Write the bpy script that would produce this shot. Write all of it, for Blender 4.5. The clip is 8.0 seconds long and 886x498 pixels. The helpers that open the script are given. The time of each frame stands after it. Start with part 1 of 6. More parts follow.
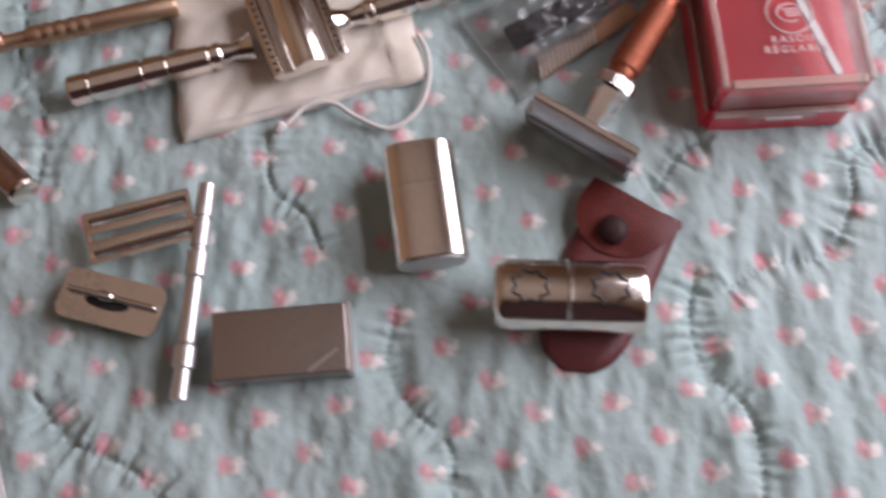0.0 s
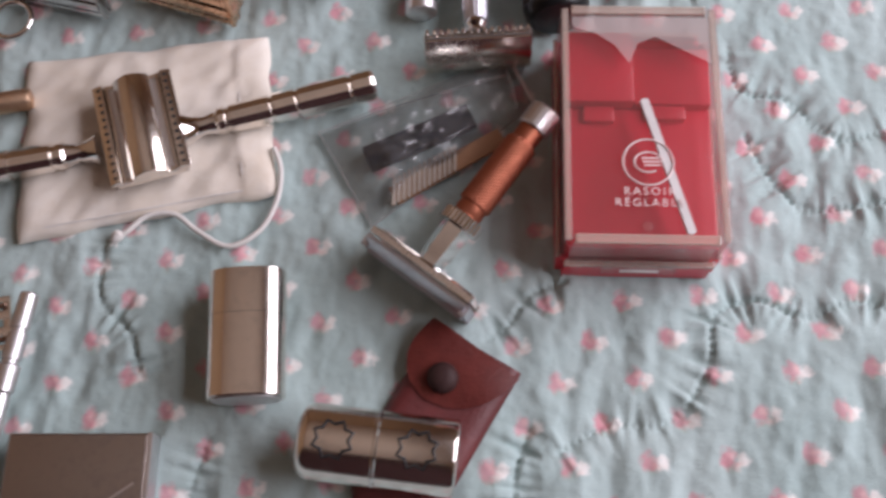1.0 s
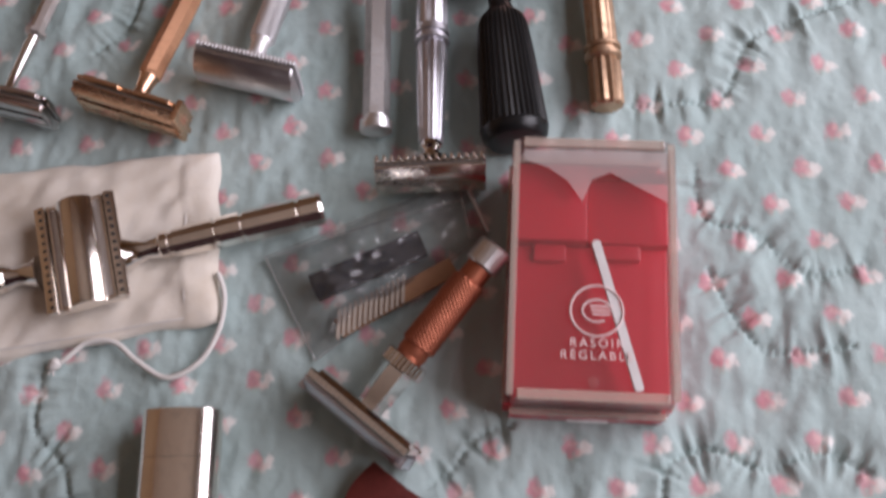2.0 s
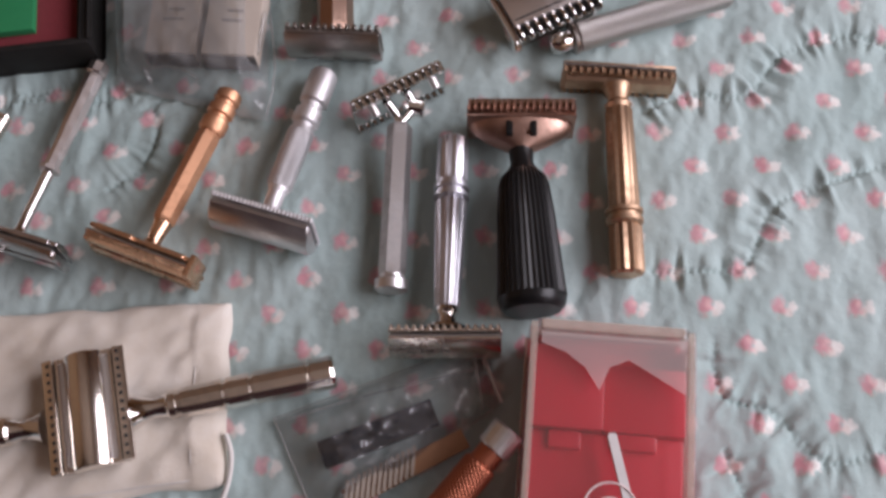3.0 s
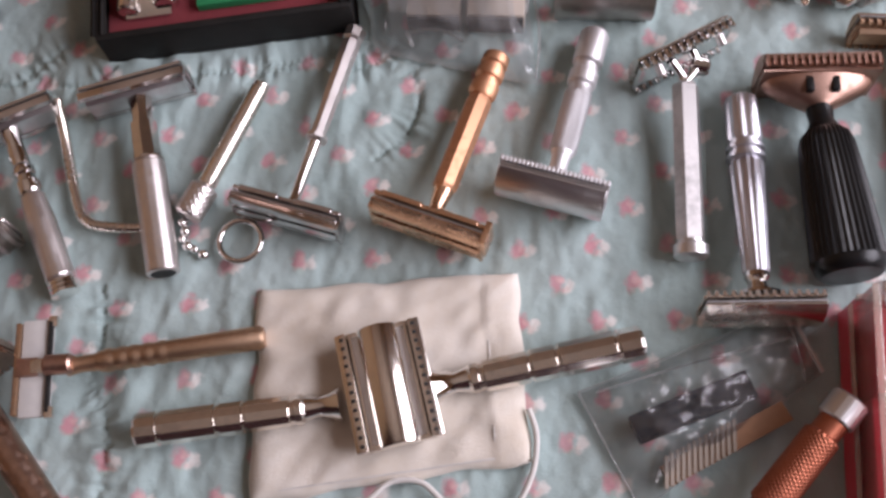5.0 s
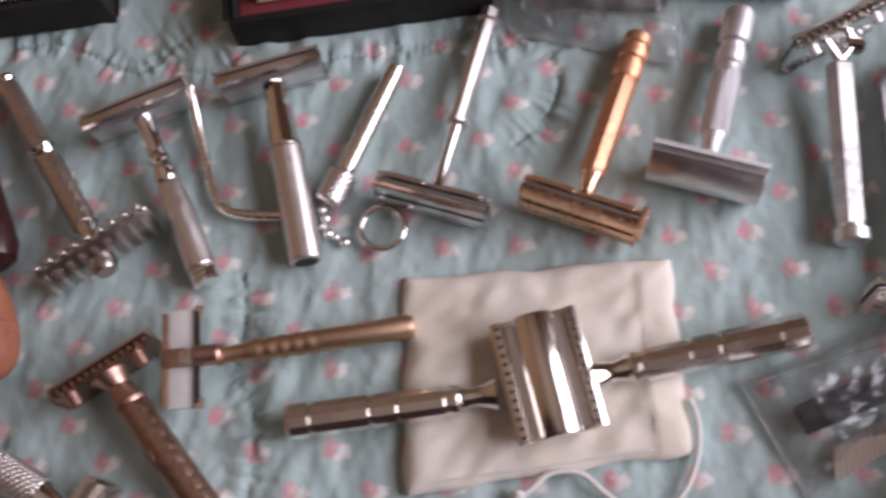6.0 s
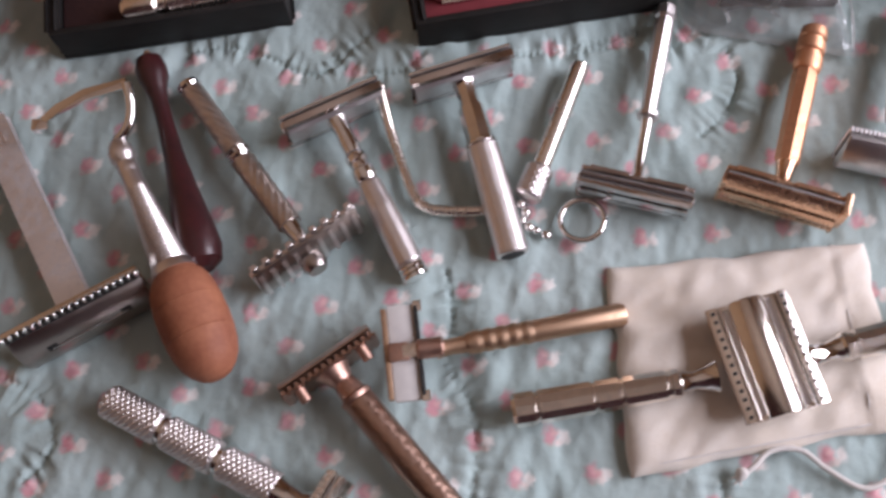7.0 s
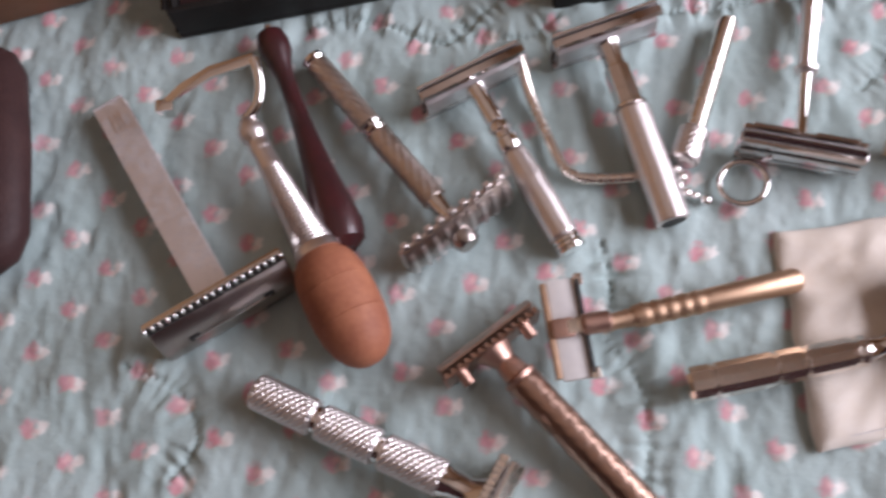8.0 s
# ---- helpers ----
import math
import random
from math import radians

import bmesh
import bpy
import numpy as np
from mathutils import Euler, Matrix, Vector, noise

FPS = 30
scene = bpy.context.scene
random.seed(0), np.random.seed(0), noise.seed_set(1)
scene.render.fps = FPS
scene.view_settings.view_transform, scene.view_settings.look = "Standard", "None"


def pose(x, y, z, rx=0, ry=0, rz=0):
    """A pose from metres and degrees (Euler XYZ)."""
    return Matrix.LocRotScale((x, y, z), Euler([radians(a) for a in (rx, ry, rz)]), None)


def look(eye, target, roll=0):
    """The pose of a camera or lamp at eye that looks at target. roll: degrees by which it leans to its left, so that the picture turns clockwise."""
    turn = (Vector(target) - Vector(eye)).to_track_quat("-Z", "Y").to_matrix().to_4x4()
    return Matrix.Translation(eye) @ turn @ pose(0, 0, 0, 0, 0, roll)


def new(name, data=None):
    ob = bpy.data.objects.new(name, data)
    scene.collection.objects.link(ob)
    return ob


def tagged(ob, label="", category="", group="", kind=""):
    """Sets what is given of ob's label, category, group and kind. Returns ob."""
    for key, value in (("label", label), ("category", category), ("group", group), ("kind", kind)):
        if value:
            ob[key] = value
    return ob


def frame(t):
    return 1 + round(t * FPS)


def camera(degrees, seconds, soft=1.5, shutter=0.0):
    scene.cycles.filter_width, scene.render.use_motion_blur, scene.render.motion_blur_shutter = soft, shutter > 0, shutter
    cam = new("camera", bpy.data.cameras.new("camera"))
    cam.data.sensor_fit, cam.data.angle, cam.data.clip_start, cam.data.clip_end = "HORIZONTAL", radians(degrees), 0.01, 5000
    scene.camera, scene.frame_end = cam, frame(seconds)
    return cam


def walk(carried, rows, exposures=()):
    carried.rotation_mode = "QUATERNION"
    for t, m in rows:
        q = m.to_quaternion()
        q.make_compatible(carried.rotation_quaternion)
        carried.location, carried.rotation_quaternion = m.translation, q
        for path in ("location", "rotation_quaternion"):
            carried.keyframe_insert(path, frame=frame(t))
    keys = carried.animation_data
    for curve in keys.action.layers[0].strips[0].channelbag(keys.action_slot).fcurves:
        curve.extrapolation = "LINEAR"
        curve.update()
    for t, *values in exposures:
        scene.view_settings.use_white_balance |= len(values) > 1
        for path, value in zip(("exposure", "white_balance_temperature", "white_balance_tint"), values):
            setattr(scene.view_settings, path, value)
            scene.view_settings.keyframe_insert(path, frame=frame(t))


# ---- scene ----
cam = camera(48.0, 8.0, soft=3.0, shutter=0.5)
PATH = [
    (0, (0.00290, 0.00095, 0.31935), (0.00305, 0.03280, 0.22455), -0.0),
    (0.1, (0.01244, -0.00429, 0.32018), (0.01198, 0.02842, 0.22568), -0.7),
    (0.3, (0.02791, 0.00453, 0.31252), (0.02593, 0.03836, 0.21843), -0.9),
    (0.5, (0.04195, 0.02395, 0.31435), (0.03850, 0.05885, 0.22065), -1.5),
    (0.7, (0.05585, 0.03655, 0.31802), (0.05167, 0.07092, 0.22420), -2.2),
    (1, (0.07285, 0.04625, 0.31410), (0.06790, 0.07965, 0.21995), -3.7),
    (1.2, (0.08110, 0.04905, 0.31475), (0.07700, 0.08375, 0.22100), -2.1),
    (2.3, (0.09690, 0.11115, 0.31840), (0.08775, 0.14355, 0.22420), -8.9),
    (2.5, (0.09530, 0.11775, 0.32125), (0.08655, 0.15195, 0.22770), -7.0),
    (3, (0.08645, 0.14925, 0.32990), (0.07775, 0.18200, 0.23580), -6.6),
    (3.3, (0.07768, 0.15502, 0.33083), (0.06762, 0.18683, 0.23656), -9.3),
    (3.5, (0.06535, 0.15180, 0.33090), (0.05370, 0.18255, 0.23650), -11.5),
    (3.7, (0.04620, 0.14632, 0.33262), (0.03427, 0.17707, 0.23821), -11.8),
    (4, (0.01105, 0.14190, 0.32515), (-0.00135, 0.17330, 0.23100), -11.1),
    (4.2, (-0.00075, 0.12970, 0.32170), (-0.01085, 0.16305, 0.22795), -8.8),
    (5.3, (-0.00315, 0.13180, 0.31400), (-0.01490, 0.16390, 0.22000), -12.4),
    (5.5, (-0.01190, 0.13285, 0.31385), (-0.02385, 0.16460, 0.21975), -12.7),
    (6, (-0.04510, 0.12810, 0.31200), (-0.05805, 0.15865, 0.21765), -15.4),
    (6.5, (-0.09410, 0.11885, 0.31585), (-0.10600, 0.14950, 0.22145), -14.9),
    (7, (-0.12550, 0.11325, 0.32655), (-0.13425, 0.14405, 0.23185), -10.2),
    (7.2, (-0.13220, 0.10890, 0.32354), (-0.14118, 0.13958, 0.22879), -11.5),
    (7.5, (-0.14600, 0.11020, 0.32010), (-0.15415, 0.14090, 0.22530), -10.1),
    (8, (-0.17150, 0.10720, 0.31000), (-0.18175, 0.13760, 0.21530), -15.0),
]
walk(cam, [(t, look(eye, target, roll)) for t, eye, target, roll in PATH],
     exposures=[(0.0, -0.17, 6440, 23), (0.5, -0.32, 6440, 23), (1.0, -0.26, 6440, 23), (2.5, -0.52, 6500, 23), (3.0, -0.52, 6500, 23), (3.5, -0.60, 6500, 23), (4.0, -0.28, 6500, 23), (5.5, -0.08, 6360, 23), (6.0, -0.14, 6360, 23), (6.5, -0.09, 6360, 23), (7.0, 0.08, 6280, 23), (8.0, 0.32, 6280, 23)])

# ---- light: one window to the east of the bed, a dim room round it ----
world = bpy.data.worlds.new("daylight")
scene.world = world
world.use_nodes = True
wn = world.node_tree.nodes
sky = wn.new("ShaderNodeTexSky")
sky.sky_type, sky.sun_disc = "NISHITA", False
sky.sun_elevation, sky.sun_rotation = radians(40), radians(150)
wn["Background"].inputs[1].default_value = 0.10
world.node_tree.links.new(sky.outputs[0], wn["Background"].inputs[0])

sun_data = bpy.data.lights.new("sun", "SUN")
sun_data.energy, sun_data.angle, sun_data.color = 1.0, radians(12), (1.0, 0.95, 0.88)
sun = new("sun", sun_data)
sun.matrix_world = look((-3, -6, 5.5), (0, 0, 0))

win_data = bpy.data.lights.new("window_daylight", "AREA")
win_data.shape, win_data.size, win_data.size_y = "RECTANGLE", 0.92, 0.70
win_data.energy, win_data.color = 17.5, (0.955, 0.968, 1.0)
win_light = new("window_daylight", win_data)
win_light.matrix_world = look((0.71, 0.36, 0.58), (0.0, 0.26, 0.52))


# ---- materials ----
class Nodes:
    """Short hand for node trees."""

    def __init__(self, name):
        self.mat = bpy.data.materials.new(name)
        self.mat.use_nodes = True
        self.tree = self.mat.node_tree
        self.bsdf = self.tree.nodes["Principled BSDF"]

    def put(self, socket, value):
        if isinstance(value, bpy.types.NodeSocket):
            self.tree.links.new(value, socket)
        else:
            socket.default_value = value

    def math(self, op, a, b=0.0, c=0.0):
        n = self.tree.nodes.new("ShaderNodeMath")
        n.operation = op
        for s, v in zip(n.inputs, (a, b, c)):
            self.put(s, v)
        return n.outputs[0]

    def mix(self, f, a, b):
        n = self.tree.nodes.new("ShaderNodeMix")
        n.data_type = "RGBA"
        self.put(n.inputs[0], f)
        self.put(n.inputs[6], a)
        self.put(n.inputs[7], b)
        return n.outputs[2]

    def coords(self):
        n = self.tree.nodes.new("ShaderNodeTexCoord")
        return n.outputs["Object"]

    def noise(self, scale, detail=3.0, rough=0.55, vec=None):
        n = self.tree.nodes.new("ShaderNodeTexNoise")
        n.inputs["Scale"].default_value = scale
        n.inputs["Detail"].default_value = detail
        n.inputs["Roughness"].default_value = rough
        self.tree.links.new(vec if vec else self.coords(), n.inputs["Vector"])
        return n.outputs["Fac"]

    def ramp(self, f, a, b):
        n = self.tree.nodes.new("ShaderNodeMapRange")
        self.put(n.inputs[0], f)
        n.inputs[1].default_value, n.inputs[2].default_value = a, b
        return n.outputs[0]

    def bump(self, height, strength, distance):
        n = self.tree.nodes.new("ShaderNodeBump")
        n.inputs["Strength"].default_value, n.inputs["Distance"].default_value = strength, distance
        self.put(n.inputs["Height"], height)
        self.tree.links.new(n.outputs[0], self.bsdf.inputs["Normal"])


def rgb(r, g, b):
    return (r, g, b, 1.0)


def metal(name, colour, rough, tarnish=None, amount=0.25, wear=0.5, bump=0.0, bump_scale=900):
    n = Nodes(name)
    big, fine = n.noise(60, 4), n.noise(420, 3)
    spots = n.ramp(n.math("ADD", n.math("MULTIPLY", big, 0.6), n.math("MULTIPLY", fine, 0.4)), 0.48, 0.66)
    dark = tarnish or tuple(c * 0.45 for c in colour)
    n.put(n.bsdf.inputs["Base Color"], n.mix(n.math("MULTIPLY", spots, amount), rgb(*colour), rgb(*dark)))
    n.bsdf.inputs["Metallic"].default_value = 1.0
    n.put(n.bsdf.inputs["Roughness"], n.math("ADD", rough, n.math("MULTIPLY", spots, rough * wear)))
    if bump:
        n.bump(n.noise(bump_scale, 2), bump, 0.0004)
    return n.mat


def knurled(name, colour, rough, pitch=0.0011):
    """Crossed diagonal grooves cut into metal."""
    n = Nodes(name)
    sep = n.tree.nodes.new("ShaderNodeSeparateXYZ")
    n.tree.links.new(n.coords(), sep.inputs[0])
    k = 2 * math.pi / pitch
    a = n.math("SINE", n.math("MULTIPLY", n.math("ADD", sep.outputs[0], sep.outputs[1]), k * 0.8))
    b = n.math("SINE", n.math("MULTIPLY", n.math("SUBTRACT", sep.outputs[0], sep.outputs[1]), k * 0.8))
    h = n.math("MULTIPLY", a, b)
    n.put(n.bsdf.inputs["Base Color"], n.mix(n.math("MULTIPLY", n.noise(90, 4), 0.6), rgb(*colour), rgb(*[c * 0.55 for c in colour])))
    n.bsdf.inputs["Metallic"].default_value = 1.0
    n.put(n.bsdf.inputs["Roughness"], n.math("ADD", rough, n.math("MULTIPLY", n.noise(300), 0.12)))
    n.bump(h, 0.55, 0.0003)
    return n.mat


def plain(name, colour, rough, second=None, scale=80, bump=0.0, bump_scale=600, coat=0.0, sheen=0.0, spec=0.5):
    n = Nodes(name)
    other = second or tuple(c * 0.7 for c in colour)
    f = n.math("ADD", n.math("MULTIPLY", n.noise(scale, 4), 0.7), n.math("MULTIPLY", n.noise(scale * 7, 2), 0.3))
    n.put(n.bsdf.inputs["Base Color"], n.mix(n.ramp(f, 0.3, 0.7), rgb(*colour), rgb(*other)))
    n.put(n.bsdf.inputs["Roughness"], n.math("ADD", rough - 0.05, n.math("MULTIPLY", n.noise(scale * 3), 0.12)))
    n.bsdf.inputs["Coat Weight"].default_value = coat
    n.bsdf.inputs["Specular IOR Level"].default_value = spec
    n.bsdf.inputs["Sheen Weight"].default_value = sheen
    if bump:
        n.bump(n.noise(bump_scale, 3), bump, 0.0005)
    return n.mat


def clear(name, colour, rough, bump=0.0, ior=1.45):
    n = Nodes(name)
    n.bsdf.inputs["Base Color"].default_value = rgb(*colour)
    n.bsdf.inputs["Transmission Weight"].default_value = 1.0
    n.bsdf.inputs["IOR"].default_value = ior
    n.put(n.bsdf.inputs["Roughness"], n.math("ADD", rough, n.math("MULTIPLY", n.noise(120, 4), rough)))
    if bump:
        n.bump(n.noise(110, 3), bump, 0.002)
    return n.mat


def film_material(name, milkiness=0.16, tint=(0.93, 0.94, 0.94), milk_colour=(0.75, 0.76, 0.76), rough=0.12, crease=0.6, gloss_amount=0.8):
    """Thin plastic film: mostly seen through, with a gloss that creases break up."""
    n = Nodes(name)
    tree = n.tree
    tree.nodes.remove(n.bsdf)
    out = tree.nodes["Material Output"]
    see, gloss, milk = (tree.nodes.new("ShaderNodeBsdf" + k) for k in ("Transparent", "Glossy", "Diffuse"))
    see.inputs[0].default_value = rgb(*tint)
    gloss.inputs["Roughness"].default_value = rough
    milk.inputs[0].default_value = rgb(*milk_colour)
    bump = tree.nodes.new("ShaderNodeBump")
    bump.inputs["Strength"].default_value, bump.inputs["Distance"].default_value = crease, 0.003
    tree.links.new(n.noise(130, 4), bump.inputs["Height"])
    tree.links.new(bump.outputs[0], gloss.inputs["Normal"])
    fres = tree.nodes.new("ShaderNodeFresnel")
    fres.inputs[0].default_value = 1.5
    a, b = tree.nodes.new("ShaderNodeMixShader"), tree.nodes.new("ShaderNodeMixShader")
    a.inputs[0].default_value = milkiness
    tree.links.new(see.outputs[0], a.inputs[1])
    tree.links.new(milk.outputs[0], a.inputs[2])
    tree.links.new(n.math("ADD", n.math("MULTIPLY", fres.outputs[0], gloss_amount), 0.02), b.inputs[0])
    tree.links.new(a.outputs[0], b.inputs[1])
    tree.links.new(gloss.outputs[0], b.inputs[2])
    tree.links.new(b.outputs[0], out.inputs["Surface"])
    return n.mat


def quilt_material():
    """Pale blue-green cotton printed with a slanting lattice of small pink roses with white petals."""
    n = Nodes("printed_cotton_quilt")
    sep = n.tree.nodes.new("ShaderNodeSeparateXYZ")
    n.tree.links.new(n.coords(), sep.inputs[0])
    x, y = sep.outputs[0], sep.outputs[1]
    xx, xy, yy = n.math("MULTIPLY", x, x), n.math("MULTIPLY", x, y), n.math("MULTIPLY", y, y)
    rows = ((-0.961, 45.246, -29.578, -5.461, 3.484, -3.841), (8.574, 11.719, -75.698, -7.677, 5.362, -0.217))
    frac = []
    for c in rows:
        v = c[0]
        for k, s in zip(c[1:], (x, y, xx, xy, yy)):
            v = n.math("MULTIPLY_ADD", s, k, v)
        frac.append(n.math("SUBTRACT", v, n.math("ROUND", v)))
    # metric offset from the middle of the nearest rose
    dx = n.math("MULTIPLY_ADD", frac[0], 0.0247, n.math("MULTIPLY", frac[1], -0.0101))
    dy = n.math("MULTIPLY_ADD", frac[0], 0.0040, n.math("MULTIPLY", frac[1], -0.0148))
    wob = n.math("MULTIPLY", n.math("SUBTRACT", n.noise(420, 2), 0.5), 0.0042)

    def blob(cx, cy, r, soft=0.0009, flat=1.0):
        ax, ay = n.math("SUBTRACT", dx, cx), n.math("MULTIPLY", n.math("SUBTRACT", dy, cy), flat)
        d = n.math("SQRT", n.math("ADD", n.math("MULTIPLY", ax, ax), n.math("MULTIPLY", ay, ay)))
        return n.ramp(n.math("ADD", d, wob), r + soft, r - soft)

    cloth = n.mix(n.ramp(n.noise(16, 4), 0.35, 0.7), rgb(0.365, 0.47, 0.455), rgb(0.445, 0.54, 0.525))
    cloth = n.mix(n.math("MULTIPLY", n.noise(1500, 2), 0.22), cloth, rgb(0.26, 0.36, 0.365))
    fade = n.ramp(n.noise(31, 3), 0.25, 0.75)
    col = n.mix(n.math("MULTIPLY", blob(-0.0008, -0.0024, 0.0015), 0.6), cloth, rgb(0.34, 0.44, 0.37))
    col = n.mix(blob(0.0028, 0.0003, 0.0019, 0.0007, 0.95), col, rgb(0.76, 0.74, 0.71))
    col = n.mix(blob(0.0014, -0.0014, 0.0012), col, rgb(0.70, 0.62, 0.58))
    col = n.mix(n.math("MULTIPLY", blob(-0.0016, 0.0002, 0.0023, 0.0009, 0.78), n.math("MULTIPLY_ADD", fade, 0.35, 0.52)), col, rgb(0.62, 0.215, 0.26))
    col = n.mix(n.math("MULTIPLY", blob(-0.0004, 0.0012, 0.0009), 0.6), col, rgb(0.74, 0.50, 0.48))
    n.put(n.bsdf.inputs["Base Color"], col)
    n.bsdf.inputs["Roughness"].default_value = 0.9
    n.bsdf.inputs["Sheen Weight"].default_value = 0.15
    n.bump(n.math("ADD", n.noise(1900, 2), n.math("MULTIPLY", n.noise(260, 4), 1.3)), 0.45, 0.0006)
    return n.mat


CHROME = metal("chrome", (0.80, 0.78, 0.76), 0.09, amount=0.22)
NICKEL = metal("warm_nickel", (0.84, 0.775, 0.705), 0.22, amount=0.3)
MIRROR_NICKEL = metal("polished_nickel", (0.84, 0.79, 0.735), 0.16, amount=0.25)
WORN = metal("worn_nickel", (0.78, 0.73, 0.71), 0.34, amount=0.18)
TWIST = metal("dull_tan_nickel", (0.60, 0.52, 0.46), 0.36, amount=0.35)
SATIN = metal("satin_steel", (0.72, 0.70, 0.70), 0.36, amount=0.2)
MATT = metal("matt_steel", (0.84, 0.82, 0.83), 0.50, amount=0.15, bump=0.12, bump_scale=1500)
PEWTER = metal("blue_grey_chrome", (0.63, 0.62, 0.66), 0.34, amount=0.2)
POLISH = metal("polished_chrome", (0.62, 0.58, 0.57), 0.10, amount=0.2)
STEEL = metal("dull_steel", (0.42, 0.38, 0.355), 0.30, amount=0.25)
TIN = metal("grey_tin", (0.56, 0.54, 0.53), 0.42, amount=0.35, bump=0.1)
GOLD = metal("gold_plate", (0.80, 0.52, 0.35), 0.24, amount=0.3)
COPPER = metal("copper_gold", (0.78, 0.43, 0.26), 0.48, amount=0.4, bump=0.12, bump_scale=1200)
BRASS = metal("aged_brass", (0.57, 0.385, 0.26), 0.42, amount=0.45)
BRONZE = metal("brown_bronze", (0.44, 0.29, 0.225), 0.30, amount=0.5, bump=0.15)
ROSE = metal("rosy_bronze", (0.50, 0.315, 0.25), 0.38, amount=0.4)
KNURL_FINE = knurled("finely_knurled_nickel", (0.62, 0.59, 0.56), 0.30, 0.0008)
MATT_KNURL = knurled("finely_knurled_steel", (0.82, 0.80, 0.81), 0.46, 0.0008)
ORANGE = metal("orange_anodised_metal", (0.45, 0.155, 0.092), 0.44, amount=0.25)
BLACK = plain("black_bakelite", (0.006, 0.006, 0.007), 0.30, (0.012, 0.012, 0.012), bump=0.08, spec=0.35)
CASE = plain("black_leatherette", (0.010, 0.0095, 0.009), 0.6, (0.02, 0.018, 0.017), bump=0.35, bump_scale=1400, spec=0.22)
REDCLOTH = plain("dark_red_felt", (0.22, 0.022, 0.03), 0.85, (0.15, 0.015, 0.022), bump=0.2, sheen=0.2)
GREEN = plain("green_card", (0.012, 0.20, 0.075), 0.55, (0.016, 0.24, 0.09))
DARKWOOD = plain("dark_red_wood", (0.062, 0.011, 0.013), 0.34, (0.022, 0.007, 0.008), scale=60, coat=0.2)
TERRA = plain("orange_brown_wood", (0.40, 0.16, 0.085), 0.58, (0.23, 0.075, 0.042), scale=75, bump=0.3, spec=0.3)
BROWNWOOD = plain("brown_wood", (0.20, 0.09, 0.045), 0.5, (0.12, 0.05, 0.025), scale=30, bump=0.2)
LEATHER = plain("red_brown_leather", (0.27, 0.052, 0.041), 0.40, (0.18, 0.034, 0.028), scale=70, bump=0.4, bump_scale=900)
LEATHER_IN = plain("dark_red_leather", (0.135, 0.022, 0.022), 0.5, (0.09, 0.016, 0.016), bump=0.4, bump_scale=900)
DARKLEATHER = plain("dark_brown_leather", (0.035, 0.018, 0.018), 0.45, (0.055, 0.028, 0.026), bump=0.4, bump_scale=800, spec=0.12)
COTTON = plain("unbleached_cotton", (0.785, 0.735, 0.67), 0.92, (0.67, 0.585, 0.485), scale=32, bump=0.5, bump_scale=1700, sheen=0.2)
CORD = plain("white_cotton_cord", (0.74, 0.71, 0.67), 0.9, (0.62, 0.59, 0.56), bump=0.5, bump_scale=2200)
PAPER = plain("cream_paper", (0.54, 0.47, 0.40), 0.8, (0.46, 0.39, 0.33), scale=40)
INK = plain("grey_print", (0.30, 0.27, 0.25), 0.8)
DIM = plain("dark_grey_shade", (0.10, 0.092, 0.088), 0.7)
IVORY = plain("pale_mirror_enamel", (0.66, 0.64, 0.61), 0.22, (0.55, 0.53, 0.52), scale=60)
REDPLASTIC = plain("red_plastic", (0.72, 0.022, 0.052), 0.30, (0.66, 0.017, 0.043), scale=40, coat=0.3)
LID = film_material("frosted_clear_plastic", 0.035, (0.985, 0.955, 0.95), (0.80, 0.70, 0.67), 0.20, 0.05, 0.4)
WHITEPLASTIC = plain("white_plastic", (0.72, 0.69, 0.68), 0.5, (0.62, 0.58, 0.57))
BAR = metal("pale_grey_bar", (0.80, 0.78, 0.78), 0.52, amount=0.3, bump=0.1)
PRINT = plain("pale_pink_print", (0.85, 0.66, 0.64), 0.6)
NAVY = plain("blue_black_wrapper", (0.008, 0.010, 0.016), 0.55, (0.018, 0.021, 0.030), bump=0.2, spec=0.25)
TAN = plain("tan_card", (0.40, 0.215, 0.115), 0.6, (0.32, 0.16, 0.085))
FILM = film_material("clear_plastic_film", 0.075, (0.95, 0.95, 0.95), (0.74, 0.73, 0.74), 0.11, 0.5, 0.75)
BAGFILM = film_material("crumpled_plastic_film", 0.15, (0.95, 0.955, 0.955), (0.75, 0.75, 0.75), 0.12, 0.3, 0.8)
FOLD = film_material("folded_plastic_edge", 0.14, (0.95, 0.955, 0.955), (0.80, 0.79, 0.78), 0.15, 0.15, 0.6)
RIM = film_material("milky_plastic_edge", 0.26, (0.98, 0.93, 0.90), (0.95, 0.80, 0.70), 0.12, 0.06, 0.9)
PALEFILM = film_material("pale_film", 0.30, (0.97, 0.93, 0.92), (0.88, 0.76, 0.74), 0.20, 0.06, 0.5)
DARK = plain("dark_gap", (0.014, 0.013, 0.013), 0.6)
QUILT = quilt_material()
PLASTER = plain("warm_plaster", (0.64, 0.42, 0.25), 0.9, (0.58, 0.375, 0.22), scale=4, bump=0.1, bump_scale=60)
CEIL = plain("cream_ceiling_paint", (0.90, 0.74, 0.61), 0.9, (0.85, 0.695, 0.565), scale=3)
REDWALL = plain("dark_red_brown_plaster", (0.050, 0.015, 0.016), 0.9, (0.036, 0.011, 0.012), scale=4)
BOARDS = plain("dark_floorboards", (0.16, 0.09, 0.05), 0.5, (0.10, 0.055, 0.03), scale=9)
